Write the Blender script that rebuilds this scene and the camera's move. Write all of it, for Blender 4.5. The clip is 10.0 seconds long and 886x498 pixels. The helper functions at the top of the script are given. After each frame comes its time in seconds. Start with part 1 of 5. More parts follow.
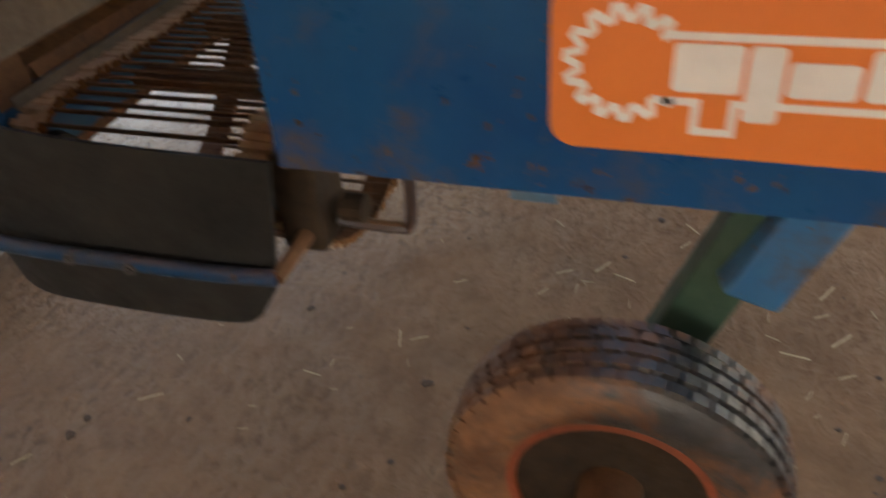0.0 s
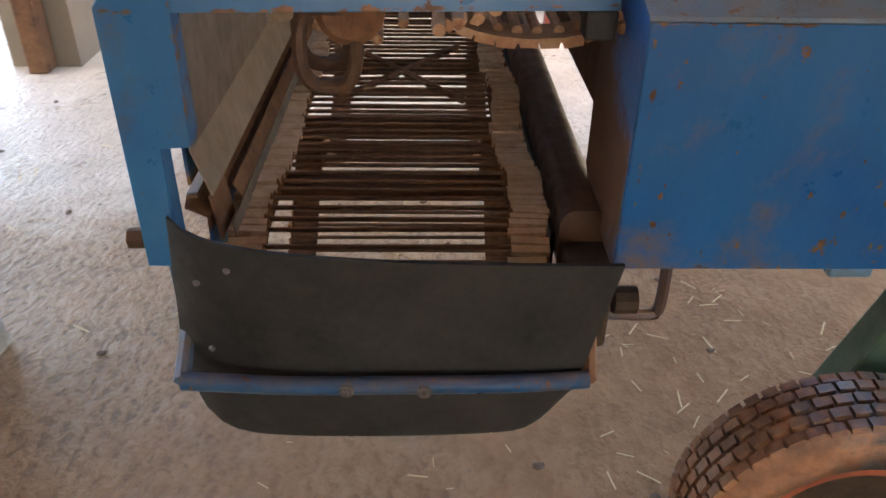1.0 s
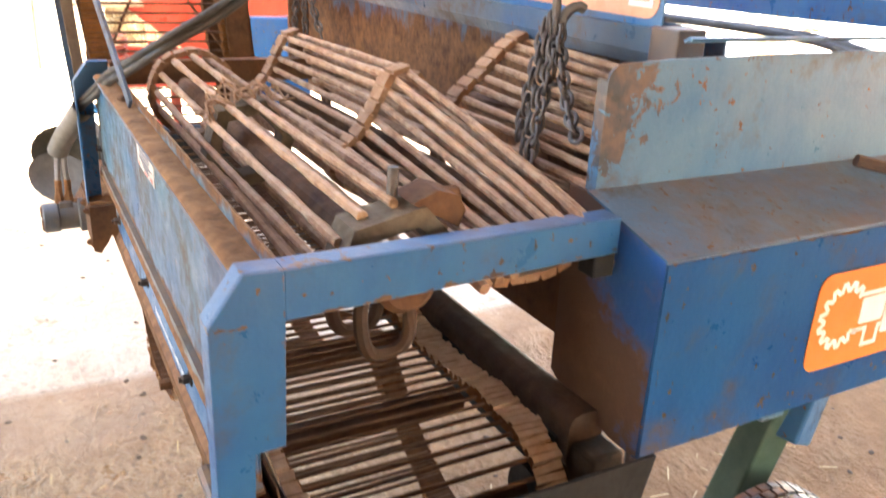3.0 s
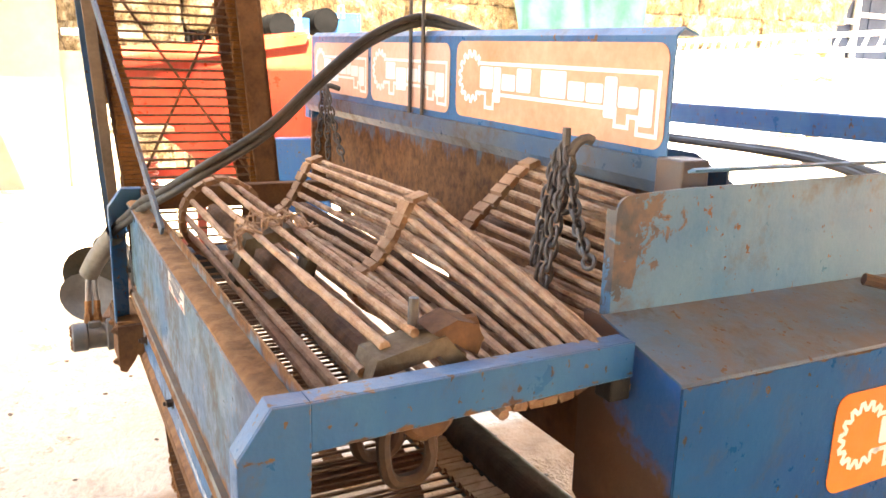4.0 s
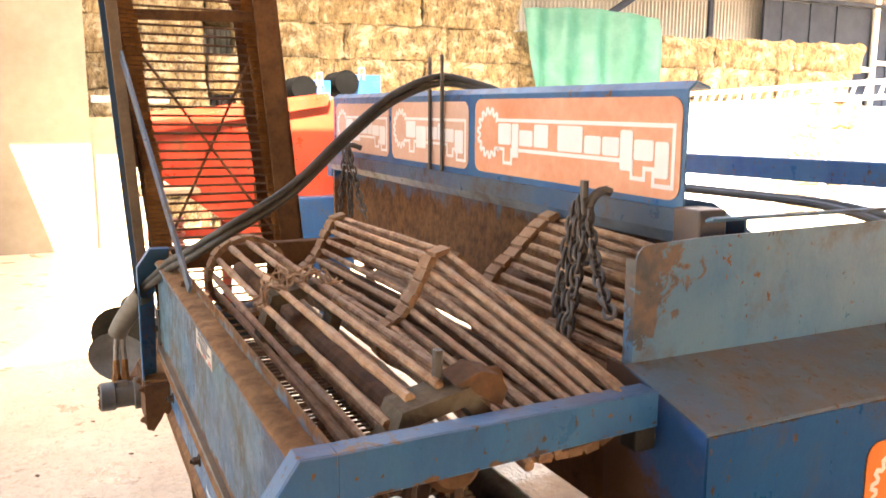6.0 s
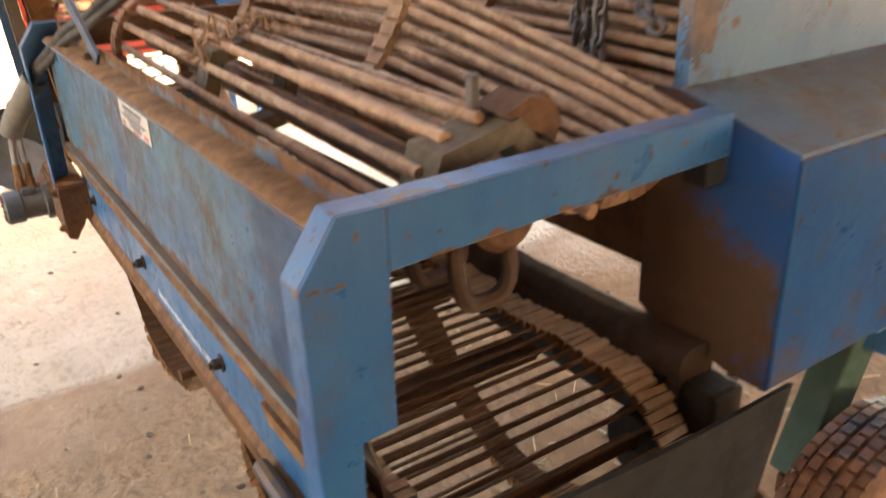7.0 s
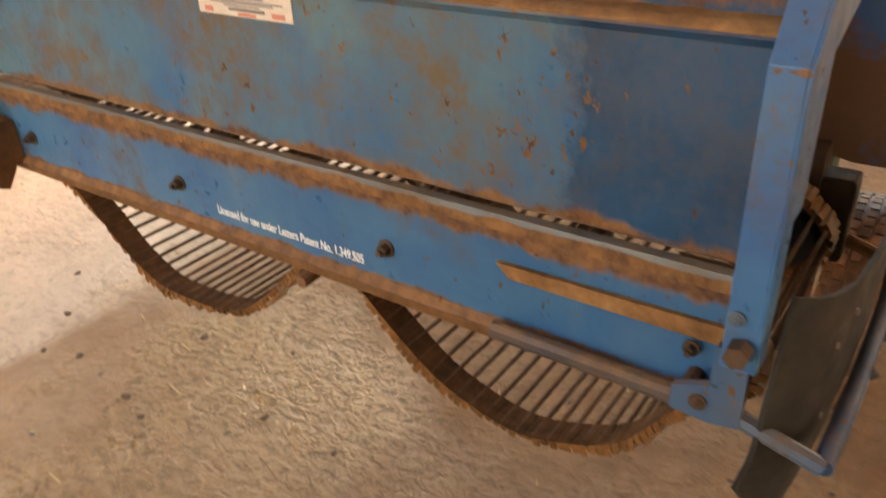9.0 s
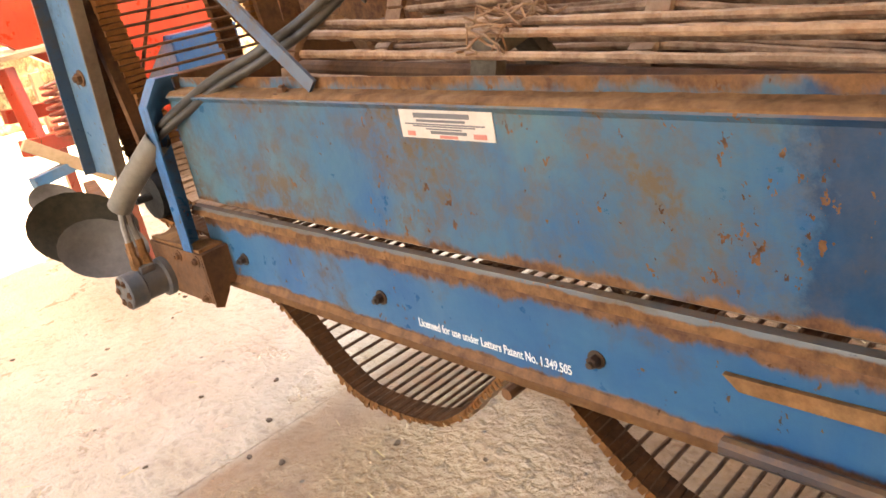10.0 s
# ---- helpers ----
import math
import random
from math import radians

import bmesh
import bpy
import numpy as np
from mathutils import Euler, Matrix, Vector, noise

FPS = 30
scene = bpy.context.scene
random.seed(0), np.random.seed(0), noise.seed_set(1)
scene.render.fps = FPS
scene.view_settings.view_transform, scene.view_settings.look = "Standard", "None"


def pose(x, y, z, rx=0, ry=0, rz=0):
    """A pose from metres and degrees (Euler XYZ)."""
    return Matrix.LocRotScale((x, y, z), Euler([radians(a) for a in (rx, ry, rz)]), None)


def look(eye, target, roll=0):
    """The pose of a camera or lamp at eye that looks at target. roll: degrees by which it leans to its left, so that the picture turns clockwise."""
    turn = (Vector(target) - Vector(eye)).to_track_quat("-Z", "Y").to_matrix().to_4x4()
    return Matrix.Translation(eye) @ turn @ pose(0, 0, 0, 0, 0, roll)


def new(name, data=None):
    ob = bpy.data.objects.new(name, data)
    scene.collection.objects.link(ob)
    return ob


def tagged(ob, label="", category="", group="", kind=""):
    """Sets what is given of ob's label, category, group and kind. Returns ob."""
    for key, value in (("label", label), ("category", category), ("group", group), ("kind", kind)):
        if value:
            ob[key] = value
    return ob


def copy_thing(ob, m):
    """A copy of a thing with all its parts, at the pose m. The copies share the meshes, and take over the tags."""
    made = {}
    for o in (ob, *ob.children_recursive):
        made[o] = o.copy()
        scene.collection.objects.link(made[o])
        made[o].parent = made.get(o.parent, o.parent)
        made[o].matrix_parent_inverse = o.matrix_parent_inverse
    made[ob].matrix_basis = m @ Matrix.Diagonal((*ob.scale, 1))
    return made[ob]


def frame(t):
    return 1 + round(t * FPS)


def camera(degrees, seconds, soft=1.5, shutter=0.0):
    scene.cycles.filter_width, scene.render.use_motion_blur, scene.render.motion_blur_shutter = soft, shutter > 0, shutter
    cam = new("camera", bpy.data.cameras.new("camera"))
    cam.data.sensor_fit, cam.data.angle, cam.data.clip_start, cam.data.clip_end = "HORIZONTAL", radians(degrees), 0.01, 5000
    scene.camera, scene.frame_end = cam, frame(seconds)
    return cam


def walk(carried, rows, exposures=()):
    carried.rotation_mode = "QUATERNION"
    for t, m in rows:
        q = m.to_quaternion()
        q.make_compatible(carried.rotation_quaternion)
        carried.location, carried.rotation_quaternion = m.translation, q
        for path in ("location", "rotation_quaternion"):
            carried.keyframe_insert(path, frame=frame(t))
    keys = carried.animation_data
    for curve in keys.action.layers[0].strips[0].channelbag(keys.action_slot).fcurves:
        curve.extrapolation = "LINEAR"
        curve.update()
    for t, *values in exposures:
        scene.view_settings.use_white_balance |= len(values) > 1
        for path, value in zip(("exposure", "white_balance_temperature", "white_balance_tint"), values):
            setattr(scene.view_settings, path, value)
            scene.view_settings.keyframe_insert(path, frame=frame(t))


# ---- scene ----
cam = camera(59.0, 10.0, shutter=0.4)
PATH = [
    (0, (1.133, -0.825, 1.323), (0.591, 0.686, 0.13), -5.0),
    (0.5, (0.714, -0.875, 1.379), (0.325, 0.748, 0.276), -2.4),
    (0.8, (0.481, -0.914, 1.387), (0.374, 0.763, 0.303), -1.3),
    (1, (0.386, -0.914, 1.388), (0.428, 0.778, 0.321), 0.9),
    (1.5, (0.223, -0.84, 1.38), (0.459, 0.857, 0.349), 0.4),
    (2, (0.073, -0.796, 1.413), (0.675, 0.811, 0.385), 3.1),
    (2.5, (-0.068, -0.83, 1.495), (0.811, 0.749, 0.637), 1.7),
    (3, (-0.153, -0.802, 1.539), (0.757, 0.834, 0.836), 2.8),
    (3.2, (-0.167, -0.812, 1.55), (0.745, 0.856, 0.929), 2.4),
    (4.3, (-0.173, -0.837, 1.592), (0.715, 0.903, 1.16), 1.6),
    (4.5, (-0.173, -0.841, 1.593), (0.709, 0.903, 1.171), 1.6),
    (5, (-0.182, -0.864, 1.621), (0.689, 0.908, 1.299), 0.8),
    (5.2, (-0.187, -0.876, 1.624), (0.683, 0.905, 1.355), 0.4),
    (6.3, (-0.181, -0.826, 1.571), (0.655, 0.951, 1.193), -0.1),
    (6.5, (-0.171, -0.79, 1.552), (0.687, 0.949, 1.061), -1.5),
    (6.7, (-0.187, -0.729, 1.496), (0.727, 0.93, 0.855), -1.6),
    (7, (-0.216, -0.57, 1.435), (0.769, 0.975, 0.634), -2.3),
    (7.2, (-0.256, -0.479, 1.406), (0.742, 1.015, 0.527), -2.1),
    (7.5, (-0.372, -0.39, 1.387), (0.797, 0.976, 0.51), 0.5),
    (8, (-0.584, -0.22, 1.373), (0.712, 0.855, 0.294), -2.3),
    (8.3, (-0.71, -0.175, 1.365), (0.619, 0.856, 0.283), -2.0),
    (8.6, (-0.746, -0.161, 1.357), (0.605, 0.86, 0.293), -1.4),
    (9, (-0.771, -0.129, 1.36), (0.64, 0.897, 0.382), -2.6),
    (9.3, (-0.77, -0.086, 1.384), (0.58, 1.095, 0.499), -7.6),
    (9.5, (-0.783, -0.075, 1.385), (0.506, 1.219, 0.571), -9.6),
    (10, (-0.789, -0.056, 1.393), (0.453, 1.329, 0.659), -10.5),
]
EXPOSURES = [(0.0, 3.35, 6800, 7), (0.5, 3.75, 6550, 7), (1.0, 4.15, 6300, 7), (1.5, 4.35, 6350, 7), (2.0, 4.6, 6300, 9), (2.5, 4.85, 6200, 10), (3.0, 5.05, 6700, 9), (4.5, 4.9, 7500, 10), (6.5, 4.35, 7600, 11), (7.5, 4.42, 8000, 9), (8.0, 4.0, 9600, 13), (8.5, 3.95, 10400, 14), (9.0, 4.05, 10000, 15), (9.5, 4.4, 8700, 15), (10.0, 4.48, 8300, 14)]
walk(cam, [(t, look(eye, target, roll)) for t, eye, target, roll in PATH], EXPOSURES)
SKY, ROOF_EDGE = 0.12, 1.75
WHEEL = (1.095, 0.0, 0.272)

# ---- light ----
world = bpy.data.worlds.new("world")
scene.world = world
world.use_nodes = True
wn = world.node_tree.nodes
sky = wn.new("ShaderNodeTexSky")
sky.sky_type = "NISHITA"
sky.sun_disc = False
sky.sun_elevation = radians(48)
sky.sun_rotation = radians(200)
sky.dust_density, sky.air_density, sky.ozone_density = 5.0, 0.9, 0.3
wn["Background"].inputs["Strength"].default_value = SKY
world.node_tree.links.new(sky.outputs[0], wn["Background"].inputs["Color"])
sun = new("sun", bpy.data.lights.new("sun", "SUN"))
sun.data.energy, sun.data.angle, sun.data.color = 4.0, radians(0.5), (1.0, 0.93, 0.82)
sun.matrix_world = look((-0.34 * 10, -0.94 * 10, 11.1), (0, 0, 0))


# ---- materials ----
class Nodes:
    """A short way to write node materials."""

    def __init__(self, name):
        self.mat = bpy.data.materials.new(name)
        self.mat.use_nodes = True
        self.tree = self.mat.node_tree
        self.bsdf = self.tree.nodes["Principled BSDF"]
        self.coord = self.tree.nodes.new("ShaderNodeTexCoord").outputs["Object"]

    def put(self, socket, value):
        if isinstance(value, bpy.types.NodeSocket):
            self.tree.links.new(value, socket)
        elif isinstance(value, tuple) and len(value) == 3 and socket.type == "RGBA":
            socket.default_value = (*value, 1)
        else:
            socket.default_value = value

    def mapped(self, scale=(1, 1, 1), turn=(0, 0, 0)):
        n = self.tree.nodes.new("ShaderNodeMapping")
        n.inputs["Scale"].default_value = scale
        n.inputs["Rotation"].default_value = [radians(a) for a in turn]
        self.put(n.inputs["Vector"], self.coord)
        return n.outputs[0]

    def noise(self, scale, detail=4, rough=0.6, vector=None, distort=0.0):
        n = self.tree.nodes.new("ShaderNodeTexNoise")
        self.put(n.inputs["Vector"], vector or self.coord)
        n.inputs["Scale"].default_value = scale
        n.inputs["Detail"].default_value = detail
        n.inputs["Roughness"].default_value = rough
        n.inputs["Distortion"].default_value = distort
        return n.outputs["Fac"]

    def cells(self, scale, vector=None, feature="F1", rand=1.0):
        n = self.tree.nodes.new("ShaderNodeTexVoronoi")
        n.feature = feature
        self.put(n.inputs["Vector"], vector or self.coord)
        n.inputs["Scale"].default_value = scale
        n.inputs["Randomness"].default_value = rand
        return n.outputs["Distance"]

    def ramp(self, fac, a, b, low=0.0, high=1.0):
        n = self.tree.nodes.new("ShaderNodeMapRange")
        n.clamp = True
        self.put(n.inputs["Value"], fac)
        for key, v in (("From Min", a), ("From Max", b), ("To Min", low), ("To Max", high)):
            n.inputs[key].default_value = v
        return n.outputs[0]

    def mix(self, fac, a, b):
        n = self.tree.nodes.new("ShaderNodeMix")
        n.data_type = "RGBA"
        self.put(n.inputs[0], fac)
        self.put(n.inputs[6], a)
        self.put(n.inputs[7], b)
        return n.outputs[2]

    def math(self, op, a, b=0.0):
        n = self.tree.nodes.new("ShaderNodeMath")
        n.operation = op
        self.put(n.inputs[0], a)
        self.put(n.inputs[1], b)
        return n.outputs[0]

    def axis(self, k):
        n = self.tree.nodes.new("ShaderNodeSeparateXYZ")
        self.put(n.inputs[0], self.coord)
        return n.outputs[k]

    def up(self):
        n = self.tree.nodes.new("ShaderNodeSeparateXYZ")
        self.put(n.inputs[0], self.tree.nodes.new("ShaderNodeNewGeometry").outputs["Normal"])
        return n.outputs[2]

    def own(self):
        return self.tree.nodes.new("ShaderNodeObjectInfo").outputs["Random"]

    def island(self):
        return self.tree.nodes.new("ShaderNodeNewGeometry").outputs["Random Per Island"]

    def bump(self, height, strength=0.3, dist=0.01):
        n = self.tree.nodes.new("ShaderNodeBump")
        n.inputs["Strength"].default_value = strength
        n.inputs["Distance"].default_value = dist
        self.put(n.inputs["Height"], height)
        self.put(self.bsdf.inputs["Normal"], n.outputs[0])

    def done(self, color, rough, metal=0.0, shine=0.5):
        self.put(self.bsdf.inputs["Specular IOR Level"], shine)
        self.put(self.bsdf.inputs["Base Color"], color)
        self.put(self.bsdf.inputs["Roughness"], rough)
        self.put(self.bsdf.inputs["Metallic"], metal)
        return self.mat


def paint(name, base, faded, rust=0.5, dust=0.5, fresh=None, bands=(), flake=None, lines=(), shine=0.42, run=0.4):
    """Old sheet-metal paint: faded patches, run marks, rust blooms and specks, dust on what faces up. fresh: a repainted stretch below this y."""
    n = Nodes(name)
    patch = n.noise(2.6, 6, 0.66, distort=0.5)
    streak = n.noise(9, 5, 0.65, n.mapped((1.0, 1.0, 0.16)))
    col = n.mix(n.ramp(patch, 0.34, 0.62), base, faded)
    col = n.mix(n.ramp(streak, 0.48, 0.75, 0, run), col, tuple(0.8 * c + 0.045 for c in faded))
    grime = n.noise(3.4, 8, 0.74, distort=0.25)
    bloom = n.math("MULTIPLY", n.ramp(grime, 0.555 - 0.05 * rust, 0.70 - 0.04 * rust), n.ramp(n.noise(24, 7, 0.75), 0.40, 0.56, 0.15, 0.85))
    if fresh is not None:
        edge = n.math("ADD", n.axis(1), n.ramp(n.noise(9, 7, 0.75), 0.25, 0.75, -0.055, 0.055))
        old = n.ramp(edge, fresh - 0.015, fresh + 0.025)
        col = n.mix(old, n.mix(n.ramp(patch, 0.35, 0.65), tuple(0.45 * c for c in base), tuple(0.8 * c for c in base)), col)
        bloom = n.math("MULTIPLY", bloom, n.ramp(old, 0, 1, 0.3, 1))
    dull = bloom
    col = n.mix(bloom, col, (0.120, 0.078, 0.034))
    for slope, level, reach in bands:
        high = n.math("ADD", n.axis(2), n.math("MULTIPLY", n.axis(1), slope))
        ragged = n.math("ADD", high, n.ramp(n.noise(11, 6, 0.7, n.mapped((1, 1, 0.5))), 0.25, 0.75, -abs(reach), abs(reach)))
        worn = n.ramp(ragged, level - 0.3 * reach, level + 0.3 * reach, 0, 0.92)
        dull = n.math("MAXIMUM", dull, worn)
        col = n.mix(worn, col, n.mix(n.ramp(n.noise(26, 5, 0.7), 0.35, 0.65), (0.085, 0.036, 0.014), (0.22, 0.105, 0.038)))
    speck = n.noise(58, 3, 0.6, n.mapped((1, 1, 0.7)))
    where = n.ramp(n.noise(4.6, 5, 0.7), 0.46, 0.62, 0.0, 0.07)
    spots = n.ramp(n.math("ADD", speck, where), 0.700 - 0.012 * min(rust, 1.0), 0.722 - 0.012 * min(rust, 1.0))
    brown = n.mix(n.ramp(n.noise(30, 4), 0.4, 0.6), (0.060, 0.024, 0.009), (0.150, 0.066, 0.024))
    col = n.mix(spots, col, brown)
    chip = spots
    for axis, level, reach in lines:
        off = n.math("ABSOLUTE", n.math("SUBTRACT", n.axis(axis), level))
        close = n.math("ADD", off, n.ramp(n.noise(34, 5, 0.7), 0.32, 0.68, -reach, reach))
        close = n.math("ADD", close, n.ramp(n.noise(6, 3), 0.4, 0.6, 0.4 * reach, -0.2 * reach))
        chip = n.math("MAXIMUM", chip, n.ramp(close, 0.0, 0.25 * reach, 1, 0))
    col = n.mix(chip, col, brown)
    if flake:
        x0, z0, wide = flake
        dx = n.math("ABSOLUTE", n.math("SUBTRACT", n.axis(0), x0))
        dz = n.math("MULTIPLY", n.math("ABSOLUTE", n.math("SUBTRACT", n.axis(2), z0)), 0.75)
        far = n.math("ADD", n.math("ADD", dx, dz), n.ramp(n.noise(24, 7, 0.75, distort=0.4), 0.28, 0.72, -0.9 * wide, 0.9 * wide))
        bare = n.ramp(far, wide * 0.9, wide * 0.98, 1, 0)
        col = n.mix(n.math("MULTIPLY", bare, 0.92), col, n.mix(n.ramp(n.noise(30, 5), 0.4, 0.6), (0.045, 0.040, 0.038), (0.12, 0.07, 0.04)))
    over = n.math("MULTIPLY", n.ramp(n.up(), 0.4, 0.9), n.ramp(n.noise(8, 7, 0.75), 0.40, 0.62, 0.12 * dust, dust))
    col = n.mix(over, col, (0.26, 0.140, 0.060))
    dull = n.math("MAXIMUM", dull, over)
    n.bump(n.noise(45, 5, 0.7), 0.25, 0.004)
    return n.done(col, n.math("ADD", n.ramp(n.noise(14, 5, 0.7), 0.3, 0.7, 0.24, 0.46), n.math("MULTIPLY", dull, 0.4)), 0.0, n.ramp(dull, 0, 1, shine, 0.08))


def plain(name, a, b, scale=8, rough=(0.55, 0.85), bump=0.25, fine=60, metal=0.0, dist=0.004, shine=0.5):
    """Two mixed tones at two scales with a fine relief."""
    n = Nodes(name)
    fac = n.math("ADD", n.ramp(n.noise(scale, 6, 0.65), 0.3, 0.7, 0, 0.75), n.ramp(n.noise(fine, 4, 0.7), 0.35, 0.65, 0, 0.25))
    n.bump(n.noise(fine, 5, 0.75), bump, dist)
    return n.done(n.mix(fac, a, b), n.ramp(n.noise(scale * 3, 4), 0.3, 0.7, *rough), metal, shine)


def varied(name, a, b, dust, rough=(0.6, 0.9), bump=0.5):
    """Dirty steel or rubber pieces that differ from one to the next."""
    n = Nodes(name)
    col = n.mix(n.own(), a, b)
    col = n.mix(n.ramp(n.noise(22, 6, 0.7), 0.42, 0.68), col, dust)
    col = n.mix(n.math("MULTIPLY", n.ramp(n.up(), 0.1, 0.9), n.ramp(n.noise(40, 5, 0.7), 0.35, 0.6, 0.15, 0.75)), col, dust)
    n.bump(n.noise(90, 5, 0.75), bump, 0.004)
    return n.done(col, n.ramp(n.noise(30, 4), 0.3, 0.7, *rough), 0.0, 0.2)


BLUE = paint("blue_paint", (0.009, 0.078, 0.215), (0.030, 0.128, 0.255), 0.8, 0.4)
FRAME_BLUE = paint("chipped_frame_paint", (0.008, 0.075, 0.210), (0.028, 0.118, 0.240), 0.9, 0.35, None, (), None, ((2, 1.133, 0.008), (0, 0.088, 0.007), (2, 1.197, 0.004), (0, 0.646, 0.028)))
COVER_BLUE = paint("chipped_cover_paint", (0.006, 0.055, 0.170), (0.012, 0.076, 0.195), 0.6, 0.45, None, (), None, ((2, 0.804, 0.014), (2, 1.138, 0.004), (0, 0.650, 0.006), (1, 0.146, 0.010)), 0.16, 0.14)
BLUE_WORN = paint("worn_blue_paint", (0.035, 0.125, 0.235), (0.105, 0.185, 0.250), 1.15, 0.6)
HOOD = paint("flaking_panel_paint", (0.035, 0.125, 0.235), (0.085, 0.175, 0.250), 1.1, 0.6, None, (), (0.665, 1.36, 0.105))
PANEL = paint("rust_stained_panel_paint", (0.010, 0.078, 0.175), (0.050, 0.125, 0.160), 2.9, 0.6, 0.277, ((-0.002, 0.898, -0.020), (-0.002, 1.168, 0.030)), None, (), 0.2)
RAIL_PAINT = paint("rust_banded_rail_paint", (0.011, 0.076, 0.185), (0.032, 0.115, 0.205), 0.6, 0.7, None, ((0.0, 0.812, 0.020), (0.0, 0.682, -0.010)), None, (), 0.25)
LIP_PAINT = paint("rusty_lip_paint", (0.050, 0.066, 0.075), (0.085, 0.080, 0.070), 1.2, 0.5, None, ((0.0, 0.8635, -0.006),))
RUSTY_BLUE = paint("rusty_blue_paint", (0.030, 0.034, 0.042), (0.075, 0.036, 0.019), 1.7, 0.9)
BACK_PAINT = paint("rusted_back_paint", (0.012, 0.060, 0.150), (0.030, 0.085, 0.150), 1.6, 0.4, None, ((0.0, 1.365, -0.07),))
# cover top: dust, plus sky glare painted in as a paler blue
COVER_TOP = paint("dusty_glare_cover_paint", (0.045, 0.115, 0.205), (0.105, 0.165, 0.220), 1.5, 0.5)
RAIL_BLUE = paint("rust_run_blue_paint", (0.018, 0.075, 0.165), (0.055, 0.085, 0.115), 1.4, 0.4)
BAR_BLUE = paint("dull_dark_blue_paint", (0.008, 0.040, 0.100), (0.022, 0.062, 0.120), 1.0, 0.3, shine=0.12)
RED = paint("red_paint", (0.30, 0.026, 0.010), (0.38, 0.045, 0.020), 0.15, 0.3)
OLD_RED = paint("old_red_paint", (0.17, 0.022, 0.012), (0.22, 0.05, 0.03), 0.9, 0.5)
BRIGHT_BLUE = paint("bright_blue_paint", (0.004, 0.040, 0.12), (0.008, 0.055, 0.14), 0.1, 0.3)
RUST = plain("rusty_steel", (0.055, 0.03, 0.02), (0.19, 0.095, 0.045), 9, (0.6, 0.9), 0.4, 70, shine=0.12)
LEDGE = plain("rust_and_dirt", (0.085, 0.036, 0.014), (0.32, 0.170, 0.075), 14, (0.75, 0.95), 0.6, 55, dist=0.006, shine=0.12)
ROD = varied("rusty_rod", (0.050, 0.024, 0.013), (0.100, 0.050, 0.026), (0.155, 0.085, 0.045))
CAGE_ROD = varied("clay_covered_rod", (0.160, 0.080, 0.042), (0.285, 0.152, 0.083), (0.48, 0.31, 0.188), (0.45, 0.85), 0.9)
BELT = varied("clay_covered_belt", (0.27, 0.160, 0.090), (0.42, 0.27, 0.165), (0.58, 0.42, 0.29), (0.8, 0.97), 0.8)
BELT_SIDE = plain("rust_brown_belt_back", (0.040, 0.019, 0.009), (0.13, 0.055, 0.020), 22, (0.7, 0.95), 0.6, 60, shine=0.12)
BELT_EDGE = plain("orange_rust_belt_edge", (0.09, 0.038, 0.013), (0.22, 0.095, 0.032), 26, (0.7, 0.95), 0.5, 60, shine=0.12)
STRAP = varied("clay_covered_strap", (0.16, 0.08, 0.04), (0.27, 0.145, 0.08), (0.38, 0.24, 0.145), (0.8, 0.97), 0.7)
RUBBER = plain("black_rubber", (0.006, 0.006, 0.0055), (0.034, 0.032, 0.028), 6, (0.45, 0.7), 0.25, 70, shine=0.25)
HOSE = plain("grey_hose", (0.014, 0.013, 0.011), (0.055, 0.046, 0.032), 9, (0.45, 0.65), 0.15, 80)
DARK_STEEL = plain("dark_greasy_steel", (0.012, 0.010, 0.008), (0.06, 0.038, 0.022), 20, (0.5, 0.8), 0.4, 60, shine=0.12)
STEEL = plain("worn_steel", (0.16, 0.15, 0.14), (0.32, 0.30, 0.28), 10, (0.35, 0.6), 0.2, 60, 0.6)
CHAIN = plain("dull_chain_steel", (0.05, 0.045, 0.042), (0.15, 0.125, 0.105), 30, (0.4, 0.7), 0.3, 90, 0.5)
LOW_LIP = plain("rust_brown_lip", (0.06, 0.027, 0.011), (0.17, 0.080, 0.030), 12, (0.6, 0.9), 0.5, 45, shine=0.12)
GREY_SHEET = plain("dusty_grey_sheet", (0.095, 0.068, 0.046), (0.215, 0.165, 0.120), 7, (0.35, 0.6), 0.2, 60, shine=0.35)
HUB = plain("grey_green_casting", (0.06, 0.038, 0.023), (0.21, 0.165, 0.11), 12, (0.6, 0.85), 0.6, 50, shine=0.12)
TUBE = plain("dark_rusty_tube", (0.028, 0.017, 0.011), (0.090, 0.048, 0.026), 9, (0.5, 0.85), 0.4, 60, shine=0.3)
GREEN = plain("green_paint", (0.012, 0.05, 0.03), (0.05, 0.085, 0.05), 9, (0.45, 0.7), 0.2, 60)
WHITE = plain("white_paint", (0.72, 0.70, 0.66), (0.82, 0.80, 0.77), 6, (0.5, 0.7), 0.1, 50)
ORANGE = plain("orange_sign_paint", (0.70, 0.165, 0.018), (0.74, 0.205, 0.035), 4, (0.4, 0.6), 0.08, 40)
ORANGE_FADED = plain("faded_orange_sign_paint", (0.60, 0.22, 0.10), (0.66, 0.36, 0.22), 5, (0.4, 0.6), 0.08, 40)
ORANGE_PALE = plain("bleached_orange_sign_paint", (0.56, 0.30, 0.19), (0.62, 0.42, 0.31), 5, (0.4, 0.6), 0.08, 40)
SIGN_WHITE = plain("sign_white", (0.68, 0.66, 0.62), (0.80, 0.78, 0.74), 9, (0.45, 0.6), 0.05, 40)
